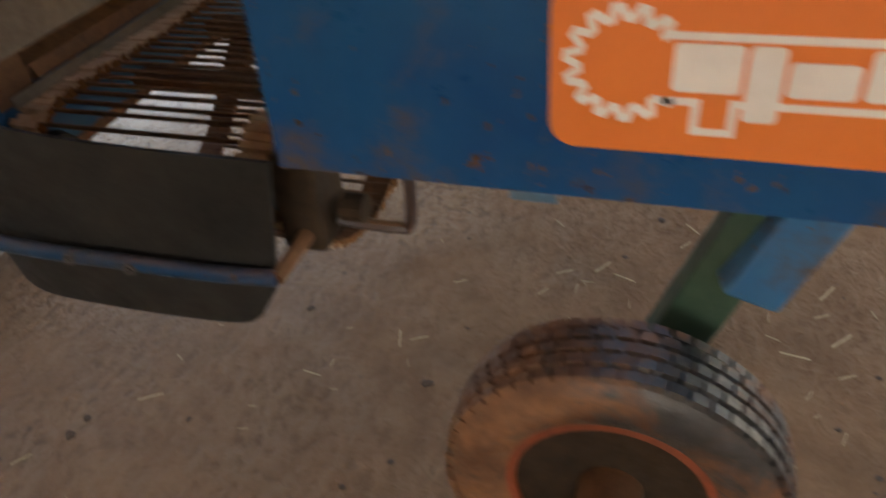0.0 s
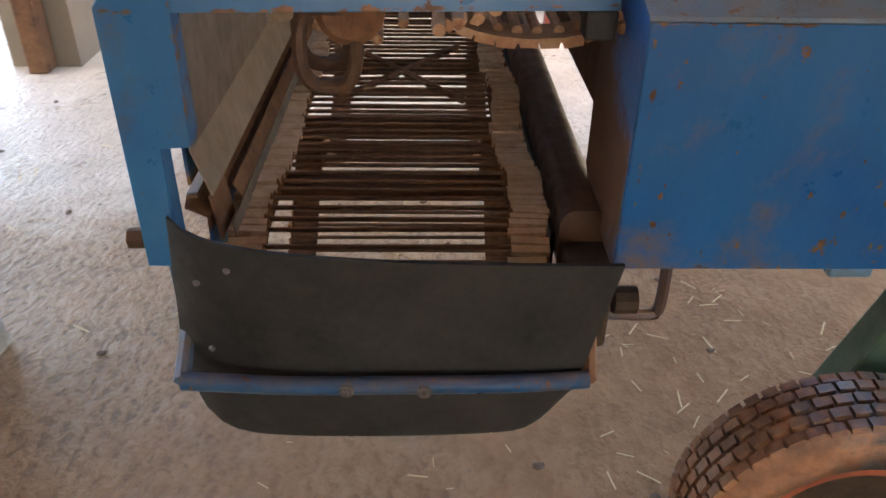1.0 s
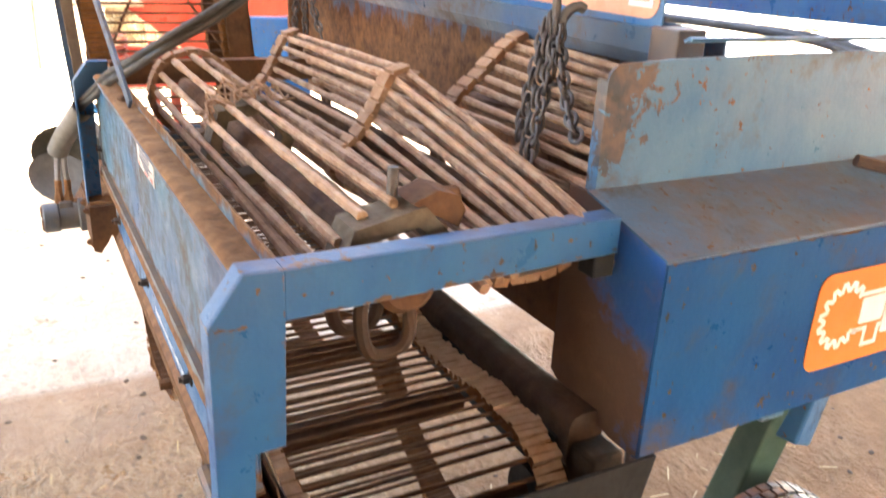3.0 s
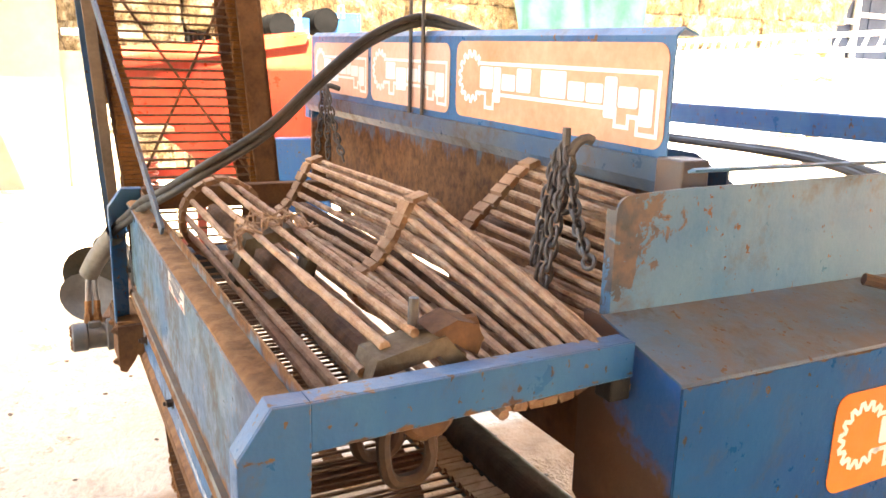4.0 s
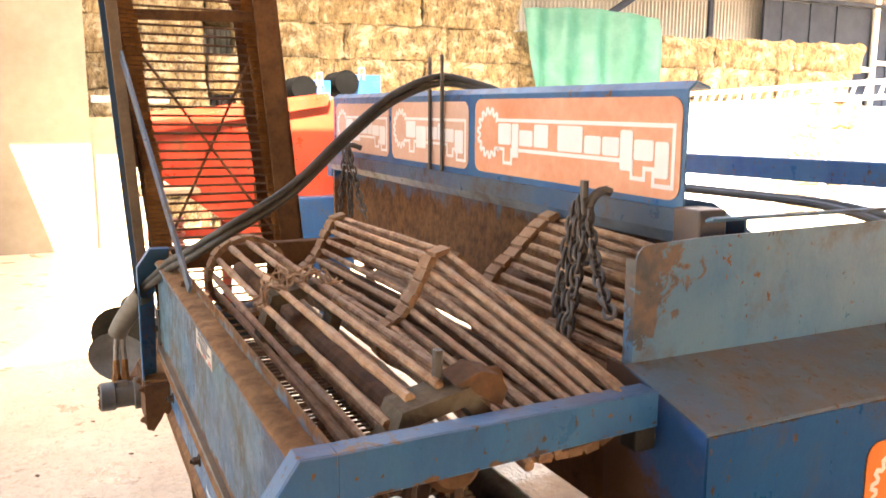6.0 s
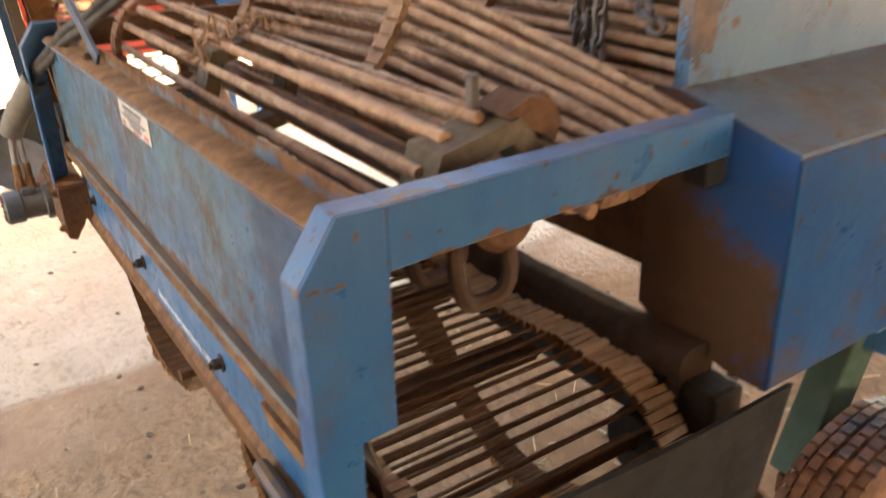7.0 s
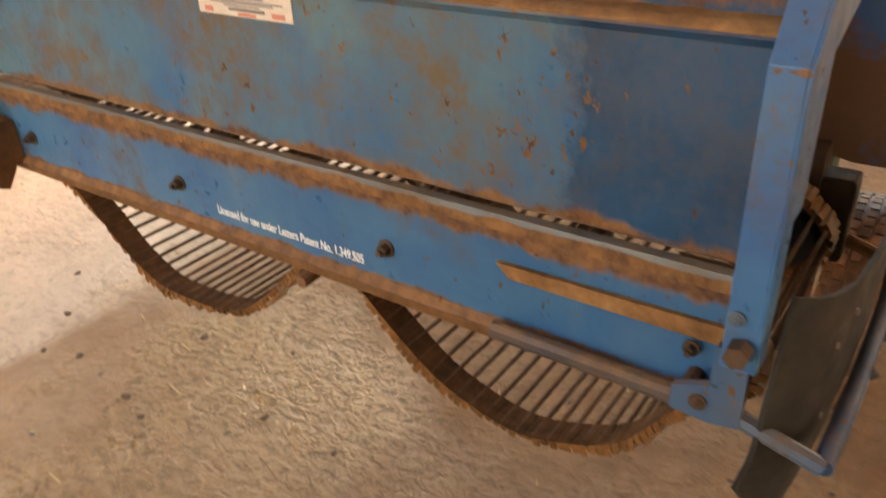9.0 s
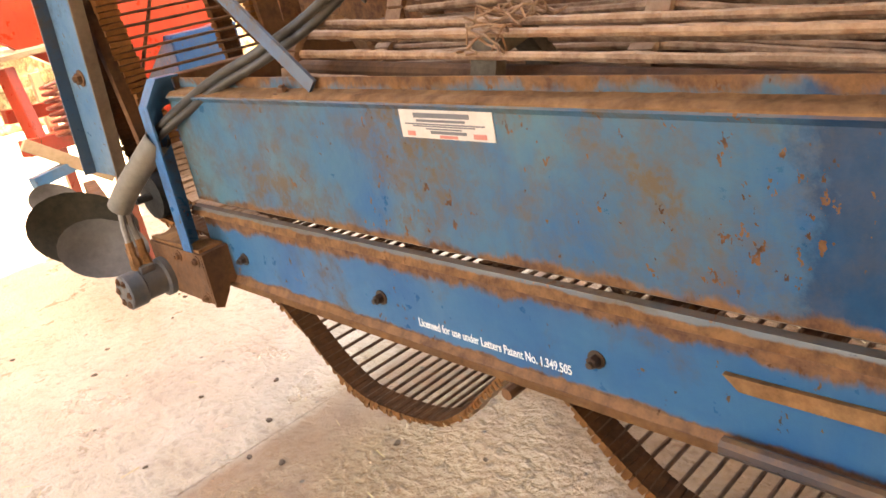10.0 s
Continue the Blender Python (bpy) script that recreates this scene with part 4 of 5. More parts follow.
def sign(parent, y0, y1, z0, z1, put, tone, words):
    """A rounded orange plate with a white toothed wheel, a white framed band and white blocks in place of the letters."""
    bm = bmesh.new()
    prism(bm, rounded(y0, y1, z0, z1, 0.03), "z", 0, 0.0016)
    bm.transform(put)
    plate = part("sign", bm, tone, parent, "orange sign plate with white emblem")
    h = z1 - z0
    cy, cz, r = y0 + 0.42 * h, z0 + 0.54 * h, 0.27 * h
    bm = bmesh.new()
    ring = []
    for k in range(48):
        a = radians(35) + radians(290) * k / 47
        out = r * (1.22 if (k // 2) % 2 else 0.98)
        ring.append((cy + out * math.cos(a), cz + out * math.sin(a)))
    ribbon(bm, ring, 0.045 * h, 0.0012, 0.0022)
    bm.transform(put)
    part("emblem", bm, SIGN_WHITE, plate, "white toothed wheel outline")
    ya, yb = cy + 0.24 * h, y1 - 0.10 * h
    t, top, low = 0.045 * h, z0 + 0.72 * h, z0 + 0.34 * h
    bm = bmesh.new()
    line = [(ya - 0.03 * h, top), (yb, top), (yb, z0 + 0.12 * h), (yb - 0.28 * h, z0 + 0.12 * h), (yb - 0.28 * h, low - 0.06 * h), (yb - 0.42 * h, low - 0.06 * h), (yb - 0.42 * h, z0 + 0.17 * h), (yb - 0.62 * h, z0 + 0.17 * h), (yb - 0.62 * h, low), (ya + 0.36 * h, low), (ya + 0.36 * h, z0 + 0.16 * h), (ya + 0.16 * h, z0 + 0.16 * h), (ya + 0.16 * h, low), (ya - 0.03 * h, low)]
    ribbon(bm, line, t, 0.0012, 0.0022)
    bm.transform(put)
    part("band_outline", bm, SIGN_WHITE, plate, "white band outline")
    total = sum(w for w, _, _ in words)
    at, span = ya, yb - ya - 0.05 * h
    for w, a, b in words:
        bm = bmesh.new()
        wide = span * w / total
        if a < b:
            prism(bm, rounded(at + 0.045 * wide, at + 0.955 * wide, z0 + a * h, z0 + b * h, 0.02 * h + 0.002, 3), "z", 0.0012, 0.0030)
            bm.transform(put)
            part("letter_block", bm, SIGN_WHITE, plate)
        else:
            bm.free()
        at += wide


def ribbon(bm, line, thick, z0, z1):
    """A flat band of one piece along a line."""
    out = folded(line, thick)
    n = len(line)
    low, high = [[bm.verts.new((*p, z)) for p in out] for z in (z0, z1)]
    for v in (low, high):
        for k in range(n - 1):
            bm.faces.new((v[k], v[k + 1], v[2 * n - 2 - k], v[2 * n - 1 - k]))
    for k in range(2 * n):
        j = (k + 1) % (2 * n)
        bm.faces.new((low[k], low[j], high[j], high[k]))


LONG = [(1.0, 0.40, 0.68), (0.5, 0.24, 0.68), (0.95, 0.40, 0.60), (0.95, 0.40, 0.68), (0.45, 1, 0), (1.5, 0.38, 0.68), (0.9, 0.38, 0.58), (0.85, 0.38, 0.58), (0.6, 0.24, 0.66), (0.9, 0.36, 0.57), (0.6, 0.20, 0.56)]
SHORT = [(1.0, 0.40, 0.68), (1.0, 0.24, 0.60), (1.0, 0.40, 0.60), (0.5, 0.40, 0.66), (0.9, 0.38, 0.58), (0.7, 0.22, 0.57)]


def board():
    bm = bmesh.new()
    prism(bm, folded([(0.905, 1.653), (0.870, 1.664), (0.853, 1.650), (0.853, 1.385)], 0.004), "y", 0.262, 2.36, 0.021)
    plate = part("sign_board", bm, BLUE, machine, "blue sheet-steel sign board with a folded top lip")
    put = Matrix(((0, 0, -1, 0.8505), (-1, 0, 0, 0), (-0.021, 1, 0, 0), (0, 0, 0, 1)))
    sign(plate, -1.088, -0.272, 1.443, 1.638, put, ORANGE_FADED, LONG)
    sign(plate, -1.704, -1.128, 1.442, 1.632, put, ORANGE_PALE, SHORT)
    sign(plate, -2.32, -1.735, 1.442, 1.628, put, ORANGE_PALE, SHORT)
    bm = bmesh.new()
    prism(bm, folded([(0.838, 1.432), (0.842, 1.390), (0.86, 1.365)], 0.006), "y", 0.262, 2.42, 0.016)
    part("board_rail", bm, RAIL_BLUE, machine, "blue rusty rail below the sign board")
    bm = bmesh.new()
    bx(bm, 0.945, 0.951, 0.20, 2.42, 1.00, 1.42)
    bx(bm, 0.862, 0.945, 2.40, 2.42, 1.05, 1.42)
    part("back_plate", bm, BACK_PAINT, machine, "blue back plate mostly lost to brown rust")
    for y in (1.283, 1.369):
        bm = bmesh.new()
        tube(bm, [(0.84, y, 1.45), (0.84, y, 1.795)], 0.006, 8)
        part("hose_stay", bm, CHAIN, machine, "thin steel hose stay")


board()


def hood():
    bm = bmesh.new()
    left, right = 0.638, 2.55
    prism(bm, folded([(-0.030, 0.806), (-0.045, 0.812), (-0.045, 1.141)], 0.004), "x", left - 0.003, right)
    bmesh.ops.bevel(bm, geom=[e for e in bm.edges if e.calc_length() > 0.25], offset=0.002, segments=2, affect="EDGES")
    box = part("gear_box_cover", bm, COVER_BLUE, machine, "long blue sheet-steel cover with rust stains")
    bm = bmesh.new()
    prism(bm, folded([(-0.0470, 1.1405), (-0.044, 1.1440), (0.147, 1.195)], 0.004), "x", left - 0.004, right)
    part("cover_top", bm, COVER_TOP, box, "dusty faded blue sloping top of the cover, with sky glare painted in")
    bm = bmesh.new()
    prism(bm, [(-0.043, 0.806), (-0.043, 1.143), (0.146, 1.194), (0.195, 1.194), (0.195, 0.850), (0.17, 0.835), (0.02, 0.806)], "x", left - 0.002, left + 0.004)
    part("end_plate", bm, END_PLATE, box, "end plate of blue paint half lost to brown rust")
    put = Matrix(((1, 0, 0, 0), (0, 0, -1, -0.0475), (0, 1, 0, 0), (0, 0, 0, 1)))
    sign(box, 0.993, 1.823, 0.880, 1.066, put, ORANGE, LONG)
    bm = bmesh.new()
    corner = [(0.650, 1.19)] + [(0.650 + 0.03 - 0.03 * math.cos(radians(a)), 1.365 + 0.03 * math.sin(radians(a))) for a in range(0, 91, 15)] + [(0.80, 1.401), (2.55, 1.425), (2.55, 1.19)]
    prism(bm, corner, "y", 0.146, 0.151)
    prism(bm, folded([(0.154, 1.428), (0.16, 1.430), (0.172, 1.424)], 0.005), "x", 0.82, 2.55)
    bx(bm, 0.650, 0.655, 0.151, 0.172, 1.0, 1.37)
    upper = part("upright_panel", bm, HOOD, machine, "faded blue upright panel with flaking paint and rust")
    bm = bmesh.new()
    bx(bm, 0.835, 0.90, 0.20, 0.27, 1.36, 1.44, 0.004)
    part("board_foot", bm, RUSTY_BLUE, machine, "rusty corner bracket under the sign board")
    bm = bmesh.new()
    tube(bm, [(1.235, 0.10, 1.21), (1.30, 0.06, 1.195)], 0.012, 8)
    part("latch", bm, RUSTY_BLUE, box, "small rusty latch")
    bm = bmesh.new()
    bx(bm, 0.94, 1.00, -0.03, 0.02, 0.785, 0.80, 0.003)
    part("lug", bm, BLUE_WORN, box, "small lug under the cover")
    # inner edge plates and the far beam seen past the board
    bm = bmesh.new()
    prism(bm, [(0.27, 1.0), (0.30, 1.37), (0.42, 1.425), (1.9, 1.46), (1.9, 1.0)], "x", 1.08, 1.085)
    part("inner_plate", bm, BLUE_WORN, machine, "faded blue inner plate with a cut corner")
    bm = bmesh.new()
    bx(bm, 2.30, 2.38, 0.15, 2.6, 1.385, 1.47, 0.004)
    part("far_beam", bm, BLUE, machine, "blue far side beam")
    bm = bmesh.new()
    bx(bm, 0.9, 2.38, 2.56, 2.62, 1.36, 1.42, 0.004)
    part("rear_beam", bm, BLUE, machine, "blue rear beam")
    for dx in (0.0, 0.07):
        bm = bmesh.new()
        line = spline([(1.50 + dx, 1.45, 1.40), (1.60 + dx, 0.95, 1.39), (1.62 + dx, 0.55, 1.38), (1.55 + dx, 0.25, 1.34)], 0.04)
        tube(bm, [p for p, _ in line], 0.011, 8)
        part("rear_hose", bm, HOSE, machine, "black hydraulic hose", True)


hood()


def wheel():
    bm = bmesh.new()
    at = pose(WHEEL[0], WHEEL[1], WHEEL[2], 90, 0, 0)
    R, W = WHEEL[2] - 0.004, 0.065
    prof = [(R * 0.60, -W * 0.85), (R * 0.64, -W * 1.02), (R * 0.78, -W * 1.10), (R * 0.90, -W * 1.02), (R * 0.955, -W * 0.86), (R * 0.972, -W * 0.4), (R * 0.975, 0), (R * 0.972, W * 0.4), (R * 0.955, W * 0.86), (R * 0.90, W * 1.02), (R * 0.78, W * 1.10), (R * 0.64, W * 1.02), (R * 0.60, W * 0.85)]
    lathe(bm, prof, 56, at)
    tyre = part("tyre", bm, TYRE, machine, "muddy black ribbed rubber tyre", True)
    bm = bmesh.new()
    n = 52
    for row, (h, skew) in enumerate(((-0.80, 0.0), (-0.42, 0.5), (0.0, 0.0), (0.42, 0.5), (0.80, 0.0))):
        for k in range(n):
            a0 = 2 * math.pi * (k + skew + 0.10) / n
            a1 = 2 * math.pi * (k + skew + 0.90) / n
            base = 0.962 if abs(h) < 0.6 else 0.945
            tip = 1.0 if abs(h) < 0.6 else 0.985
            vs = []
            for q, shrink in ((base, 1.0), (tip, 0.82)):
                for a in (a0, a1):
                    for hh in (h - 0.17 * shrink, h + 0.17 * shrink):
                        vs.append(bm.verts.new(at @ Vector((R * q * math.cos(a), R * q * math.sin(a), W * (hh + 0.02 * math.sin(k))))))
            for f in ((0, 1, 3, 2), (4, 6, 7, 5), (0, 4, 5, 1), (2, 3, 7, 6), (0, 2, 6, 4), (1, 5, 7, 3)):
                bm.faces.new([vs[i] for i in f])
    part("tread", bm, TYRE, tyre, "worn tread blocks with dried mud")
    bm = bmesh.new()
    lathe(bm, [(R * 0.56, -W * 0.9), (R * 0.615, -W * 0.95), (R * 0.615, W * 0.9), (R * 0.56, W * 0.9), (R * 0.53, W * 0.2), (R * 0.2, W * 0.05), (R * 0.2, -W * 0.05), (R * 0.53, -W * 0.2)], 40, at)
    part("rim", bm, RED_RIM, tyre, "orange-red steel rim", True)
    # dark dish close to the rim's front, hiding the red inside
    bm = bmesh.new()
    lathe(bm, [(0.001, W * 0.62), (R * 0.30, W * 0.66), (R * 0.552, W * 0.80), (R * 0.552, W * 0.70), (R * 0.30, W * 0.56), (0.001, W * 0.52)], 32, at)
    part("rim_dish", bm, DARK_STEEL, tyre, "dark dish closing the rim opening", True)
    bm = bmesh.new()
    lathe(bm, [(0.001, -W * 1.0), (0.045, -W * 1.0), (0.05, 0.0), (0.05, W * 1.8), (0.001, W * 1.8)], 20, at)
    part("wheel_hub", bm, RUST, tyre, "rusty hub")


RED_RIM = plain("orange_red_rim", (0.10, 0.030, 0.015), (0.30, 0.068, 0.024), 12, (0.4, 0.6), 0.1, 60)
wheel()


def beam(name, a, b, w, h, mat, parent, label):
    """A bevelled box section from a to b, h high and w wide."""
    a, b = Vector(a), Vector(b)
    bm = bmesh.new()
    bx(bm, 0, (b - a).length, -w / 2, w / 2, -h / 2, h / 2, min(w, h) * 0.08)
    q = (b - a).to_track_quat("X", "Z").to_matrix().to_4x4()
    bm.transform(Matrix.Translation(a) @ q)
    return part(name, bm, mat, parent, label)


def leg():
    beam("leg_sleeve", (1.375, 0.16, 0.86), (1.245, 0.13, 0.575), 0.10, 0.09, BLUE, machine, "blue square leg sleeve")
    beam("leg", (1.29, 0.15, 0.78), (WHEEL[0] + 0.02, WHEEL[1] + 0.16, 0.30), 0.075, 0.085, GREEN, machine, "dark green wheel leg")
    beam("axle", (WHEEL[0] + 0.02, WHEEL[1] + 0.18, WHEEL[2]), (WHEEL[0], WHEEL[1], WHEEL[2]), 0.05, 0.05, RUST, machine, "rusty axle stub")


leg()


def flap():
    bm = bmesh.new()
    cols, rows = 26, 12
    grid = []
    for i in range(cols + 1):
        u = i / cols
        x = 0.045 + 0.597 * u
        bulge = -0.066 + 0.045 * math.exp(-u * 14) - 0.012 * u - 0.008 * math.sin(math.pi * u)
        top = 0.872 - 0.037 * u - 0.014 * math.sin(math.pi * u ** 0.6)
        low = 0.502 + 0.020 * u + (0.080 if u < 0.5 else 0.050) * abs(2 * u - 1) ** 11
        line = []
        for j in range(rows + 1):
            v = j / rows
            z = top + (low - top) * v
            y = bulge + 0.012 * v + (0.05 * (v - 0.8) if v > 0.8 else 0)
            xx = x + (0.5 - u) * ((-0.045 if u < 0.5 else 0.10) * v + (0.012 if u < 0.5 else 0.12) * max(0, v - 0.8) ** 1.5 * 4)
            line.append((xx, y, z))
        grid.append(line)
    for side in (0, 1):
        vs = [[bm.verts.new(Vector(p) + Vector((0, 0.007 * side, 0))) for p in line] for line in grid]
        for i in range(cols):
            for j in range(rows):
                bm.faces.new((vs[i][j], vs[i + 1][j], vs[i + 1][j + 1], vs[i][j + 1]))
        if side == 0:
            front = vs
    edge = [(i, 0) for i in range(cols + 1)] + [(cols, j) for j in range(1, rows + 1)] + [(i, rows) for i in range(cols - 1, -1, -1)] + [(0, j) for j in range(rows - 1, 0, -1)]
    for (a, b), (c, d) in zip(edge, edge[1:] + edge[:1]):
        bm.faces.new((front[a][b], front[c][d], vs[c][d], vs[a][b]))
    sheet = part("rubber_flap", bm, RUBBER, machine, "black bowed rubber flap across the conveyor end", True)
    bm = bmesh.new()
    line = [(0.047, -0.086, 0.648), (0.20, -0.090, 0.643), (0.36, -0.091, 0.645), (0.50, -0.090, 0.646), (0.614, -0.082, 0.647)]
    tube(bm, [p for p, _ in spline(line, 0.03)][:-1] + [Vector(line[-1])], 0.0130, 12)
    bar = part("clamp_bar", bm, BAR_BLUE, sheet, "worn blue clamp bar", True)
    for x, y, z in ((0.276, -0.1065, 0.645), (0.384, -0.1070, 0.644)):
        bolt("bar_nut", bar, pose(x, y + 0.003, z, 90, 0, 0), 0.006, 0.010, CHAIN)
    for x, z in ((0.129, 0.824), (0.085, 0.80), (0.090, 0.69)):
        bm = bmesh.new()
        lathe(bm, [(0.0005, 0), (0.005, 0), (0.004, 0.003), (0.0005, 0.004)], 10, pose(x, -0.074 if x > 0.1 else -0.066, z, 90, 0, 0))
        part("rivet", bm, CHAIN, sheet)
    bm = bmesh.new()
    tube(bm, [(0.036, 0.03, 0.690), (0.047, -0.086, 0.648)], 0.012, 8)
    part("arm", bm, RAIL_BLUE, sheet, "rusty clamp arm")
    bm = bmesh.new()
    tube(bm, [(0.630, 0.02, 0.670), (0.614, -0.082, 0.647)], 0.012, 8)
    part("arm", bm, RUST, sheet, "rusty clamp arm")
    bm = bmesh.new()
    bx(bm, 0.585, 0.655, 0.0, 0.09, 0.635, 0.79, 0.008)
    tube(bm, [(0.67, 0.05, 0.69), (0.705, 0.05, 0.69)], 0.022, 10)
    part("bearing_block", bm, DARK_STEEL, machine, "dark rusty bearing block at the conveyor nose")
    bm = bmesh.new()
    line = [(0.655, 0.05, 0.665), (0.735, 0.083, 0.637), (0.757, 0.088, 0.646), (0.760, 0.095, 0.73)]
    tube(bm, [p for p, _ in spline(line, 0.012)], 0.010, 8)
    part("handle", bm, RUSTY_BLUE, machine, "bent rod handle", True)


flap()


def chain(parent, a, b, slack, twist, size=0.036):
    """A hanging chain of oval links from a to b."""
    a, b = Vector(a), Vector(b)
    line = [a + (b - a) * (k / 8) + Vector((0, 0, -slack * math.sin(math.pi * k / 8))) for k in range(9)]
    data = None
    for k, (p, way) in enumerate(spline(line, size * 0.70)):
        if data is None:
            bm = bmesh.new()
            ring = []
            for i in range(16):
                t = 2 * math.pi * i / 16
                ring.append((0.30 * size * math.cos(t), 0, 0.5 * size * math.sin(t) + (0.06 * size if math.sin(t) > 0 else -0.06 * size)))
            tube(bm, ring, size * 0.105, 7, True)
            ob = part("link", bm, CHAIN, parent, smooth=True)
            data = ob.data
        else:
            ob = shared("link", data, parent)
        q = way.to_track_quat("Z", "X").to_matrix().to_4x4()
        ob.matrix_local = Matrix.Translation(p) @ q @ pose(0, 0, 0, 0, random.uniform(-6, 6), twist + 90 * (k % 2) + random.uniform(-12, 12))


def chains():
    bm = bmesh.new()
    tube(bm, [(0.740, 0.42, 1.395), (0.740, 0.42, 1.482)], 0.0085, 8)
    line = [(0.726, 0.42, 1.405), (0.742, 0.415, 1.422), (0.758, 0.41, 1.452), (0.778, 0.405, 1.462), (0.792, 0.40, 1.455)]
    tube(bm, [p for p, _ in spline(line, 0.012)], 0.010, 8)
    hook = part("chain_hook", bm, CHAIN, machine, "bent steel chain hook", True)
    chain(hook, (0.735, 0.425, 1.435), (0.640, 0.34, 1.215), 0.0, 20)
    chain(hook, (0.738, 0.405, 1.430), (0.612, 0.285, 1.205), 0.0, 60)
    chain(hook, (0.728, 0.435, 1.420), (0.645, 0.37, 1.24), 0.0, 0)
    chain(hook, (0.740, 0.41, 1.430), (0.640, 0.19, 1.265), 0.03, 40)
    chain(hook, (0.728, 0.42, 1.42), (0.690, 0.35, 1.33), 0.03, 10)
    bm = bmesh.new()
    line = [(0.785, 2.02, 1.50), (0.80, 2.0, 1.515), (0.845, 1.99, 1.50)]
    tube(bm, [p for p, _ in spline(line, 0.012)], 0.010, 8)
    far = part("chain_hook", bm, CHAIN, machine, "bent steel chain hook", True)
    chain(far, (0.785, 2.02, 1.49), (0.76, 2.03, 1.25), 0.0, 20)
    chain(far, (0.79, 2.00, 1.49), (0.785, 1.97, 1.24), 0.0, 70)
    chain(far, (0.79, 1.99, 1.49), (0.81, 1.88, 1.26), 0.02, 40)


chains()


def hydraulics():
    bm = bmesh.new()
    prism(bm, folded([(0.075, 0.765), (0.002, 0.762), (0.002, 0.628)], 0.006), "y", 1.72, 2.0)
    prism(bm, [(0.0, 0.620), (0.0, 0.766), (0.075, 0.768), (0.075, 0.655), (0.055, 0.668), (0.045, 0.648), (0.020, 0.612)], "y", 1.712, 1.719)
    plate = part("motor_mount", bm, RUST, machine, "rusty folded motor mount with caked earth")
    bm = bmesh.new()
    bx(bm, 0.004, 0.072, 1.73, 1.99, 0.766, 0.772)
    bmesh.ops.subdivide_edges(bm, edges=bm.edges[:], cuts=9, use_grid_fill=True)
    for v in bm.verts:
        if v.co.z > 0.769:
            v.co.z += 0.014 * max(0.0, noise.noise(v.co * 22) + 0.15)
    part("caked_earth", bm, LEDGE, plate, "dry crumbly earth on the motor mount", True)
    for y, z in ((1.745, 0.745), (1.745, 0.642), (1.84, 0.745)):
        bolt("mount_bolt", plate, pose(-0.001, y, z, 0, -90, 0), 0.009, 0.016)
    bm = bmesh.new()
    at = pose(-0.001, 1.955, 0.668, 0, -90, 0)
    lathe(bm, [(0.0005, 0), (0.055, 0), (0.055, 0.016), (0.043, 0.020), (0.043, 0.075), (0.049, 0.080), (0.049, 0.122), (0.045, 0.126), (0.0005, 0.126)], 28, at)
    bx(bm, -0.075, -0.035, 1.93, 1.98, 0.702, 0.724, 0.004)
    motor = part("hydraulic_motor", bm, BLUE_GREY, plate, "blue-grey round hydraulic motor", True)
    for k in range(6):
        a = 2 * math.pi * k / 6
        bolt("motor_bolt", motor, pose(-0.127, 1.955 + 0.034 * math.cos(a), 0.668 + 0.034 * math.sin(a), 0, -90, 0), 0.006, 0.007)
    for dx in (0.0, 0.028):
        bm = bmesh.new()
        tube(bm, [(-0.072 + dx, 1.955, 0.715), (-0.072 + dx, 1.958, 0.735), (-0.071 + dx, 1.960, 0.750)], [0.015, 0.015, 0.011], 6)
        tube(bm, [(-0.071 + dx, 1.960, 0.750), (-0.069 + dx, 1.966, 0.790)], 0.011, 8)
        part("fitting", bm, LEDGE, motor, "rusty brass hose fitting")
        bm = bmesh.new()
        tube(bm, [(-0.069 + dx, 1.966, 0.785), (-0.066 + dx * 0.8, 1.972, 0.83), (-0.058 + dx * 0.6, 1.970, 0.90)], 0.0088, 8)
        part("ferrule", bm, STEEL, motor, "steel hose ferrule", True)
    bm = bmesh.new()
    line = [(-0.058, 1.972, 0.885), (-0.034, 1.92, 0.945), (0.022, 1.79, 1.060)]
    rows = [p for p, _ in spline(line, 0.02)]
    tube(bm, rows, 0.032, 14, caps=False)
    tube(bm, list(reversed(rows)), 0.027, 14, caps=False)
    part("hose_sleeve", bm, SLEEVE, motor, "grey plastic hose sleeve", True)
    for k, d in ((0, 0.0), (1, 0.021)):
        bm = bmesh.new()
        line = [(-0.045, 1.95, 0.91 + d * 0.3), (0.010, 1.81, 1.045 + d * 0.6), (0.055, 1.68, 1.115 + d), (0.075, 1.52, 1.175 + d), (0.107, 1.38, 1.220 + d), (0.174, 1.24, 1.290 + d), (0.36, 1.22, 1.405 + d), (0.52, 1.26, 1.535 + d), (0.68, 1.30, 1.650 + d), (0.84, 1.33, 1.712 + d), (0.92, 1.27, 1.705 + d * 0.7), (1.0, 1.15, 1.67), (1.05, 1.05, 1.58), (1.06, 1.0, 1.4)]
        tube(bm, [p for p, _ in spline(line, 0.025)], 0.0105, 10)
        part("hydraulic_hose", bm, HOSE, motor, "long black hydraulic hose", True)


SLEEVE = plain("grey_plastic", (0.10, 0.09, 0.068), (0.19, 0.165, 0.125), 14, (0.5, 0.7), 0.2, 60)
BLUE_GREY = plain("blue_grey_metal", (0.045, 0.06, 0.075), (0.13, 0.105, 0.08), 14, (0.45, 0.7), 0.3, 60)
hydraulics()


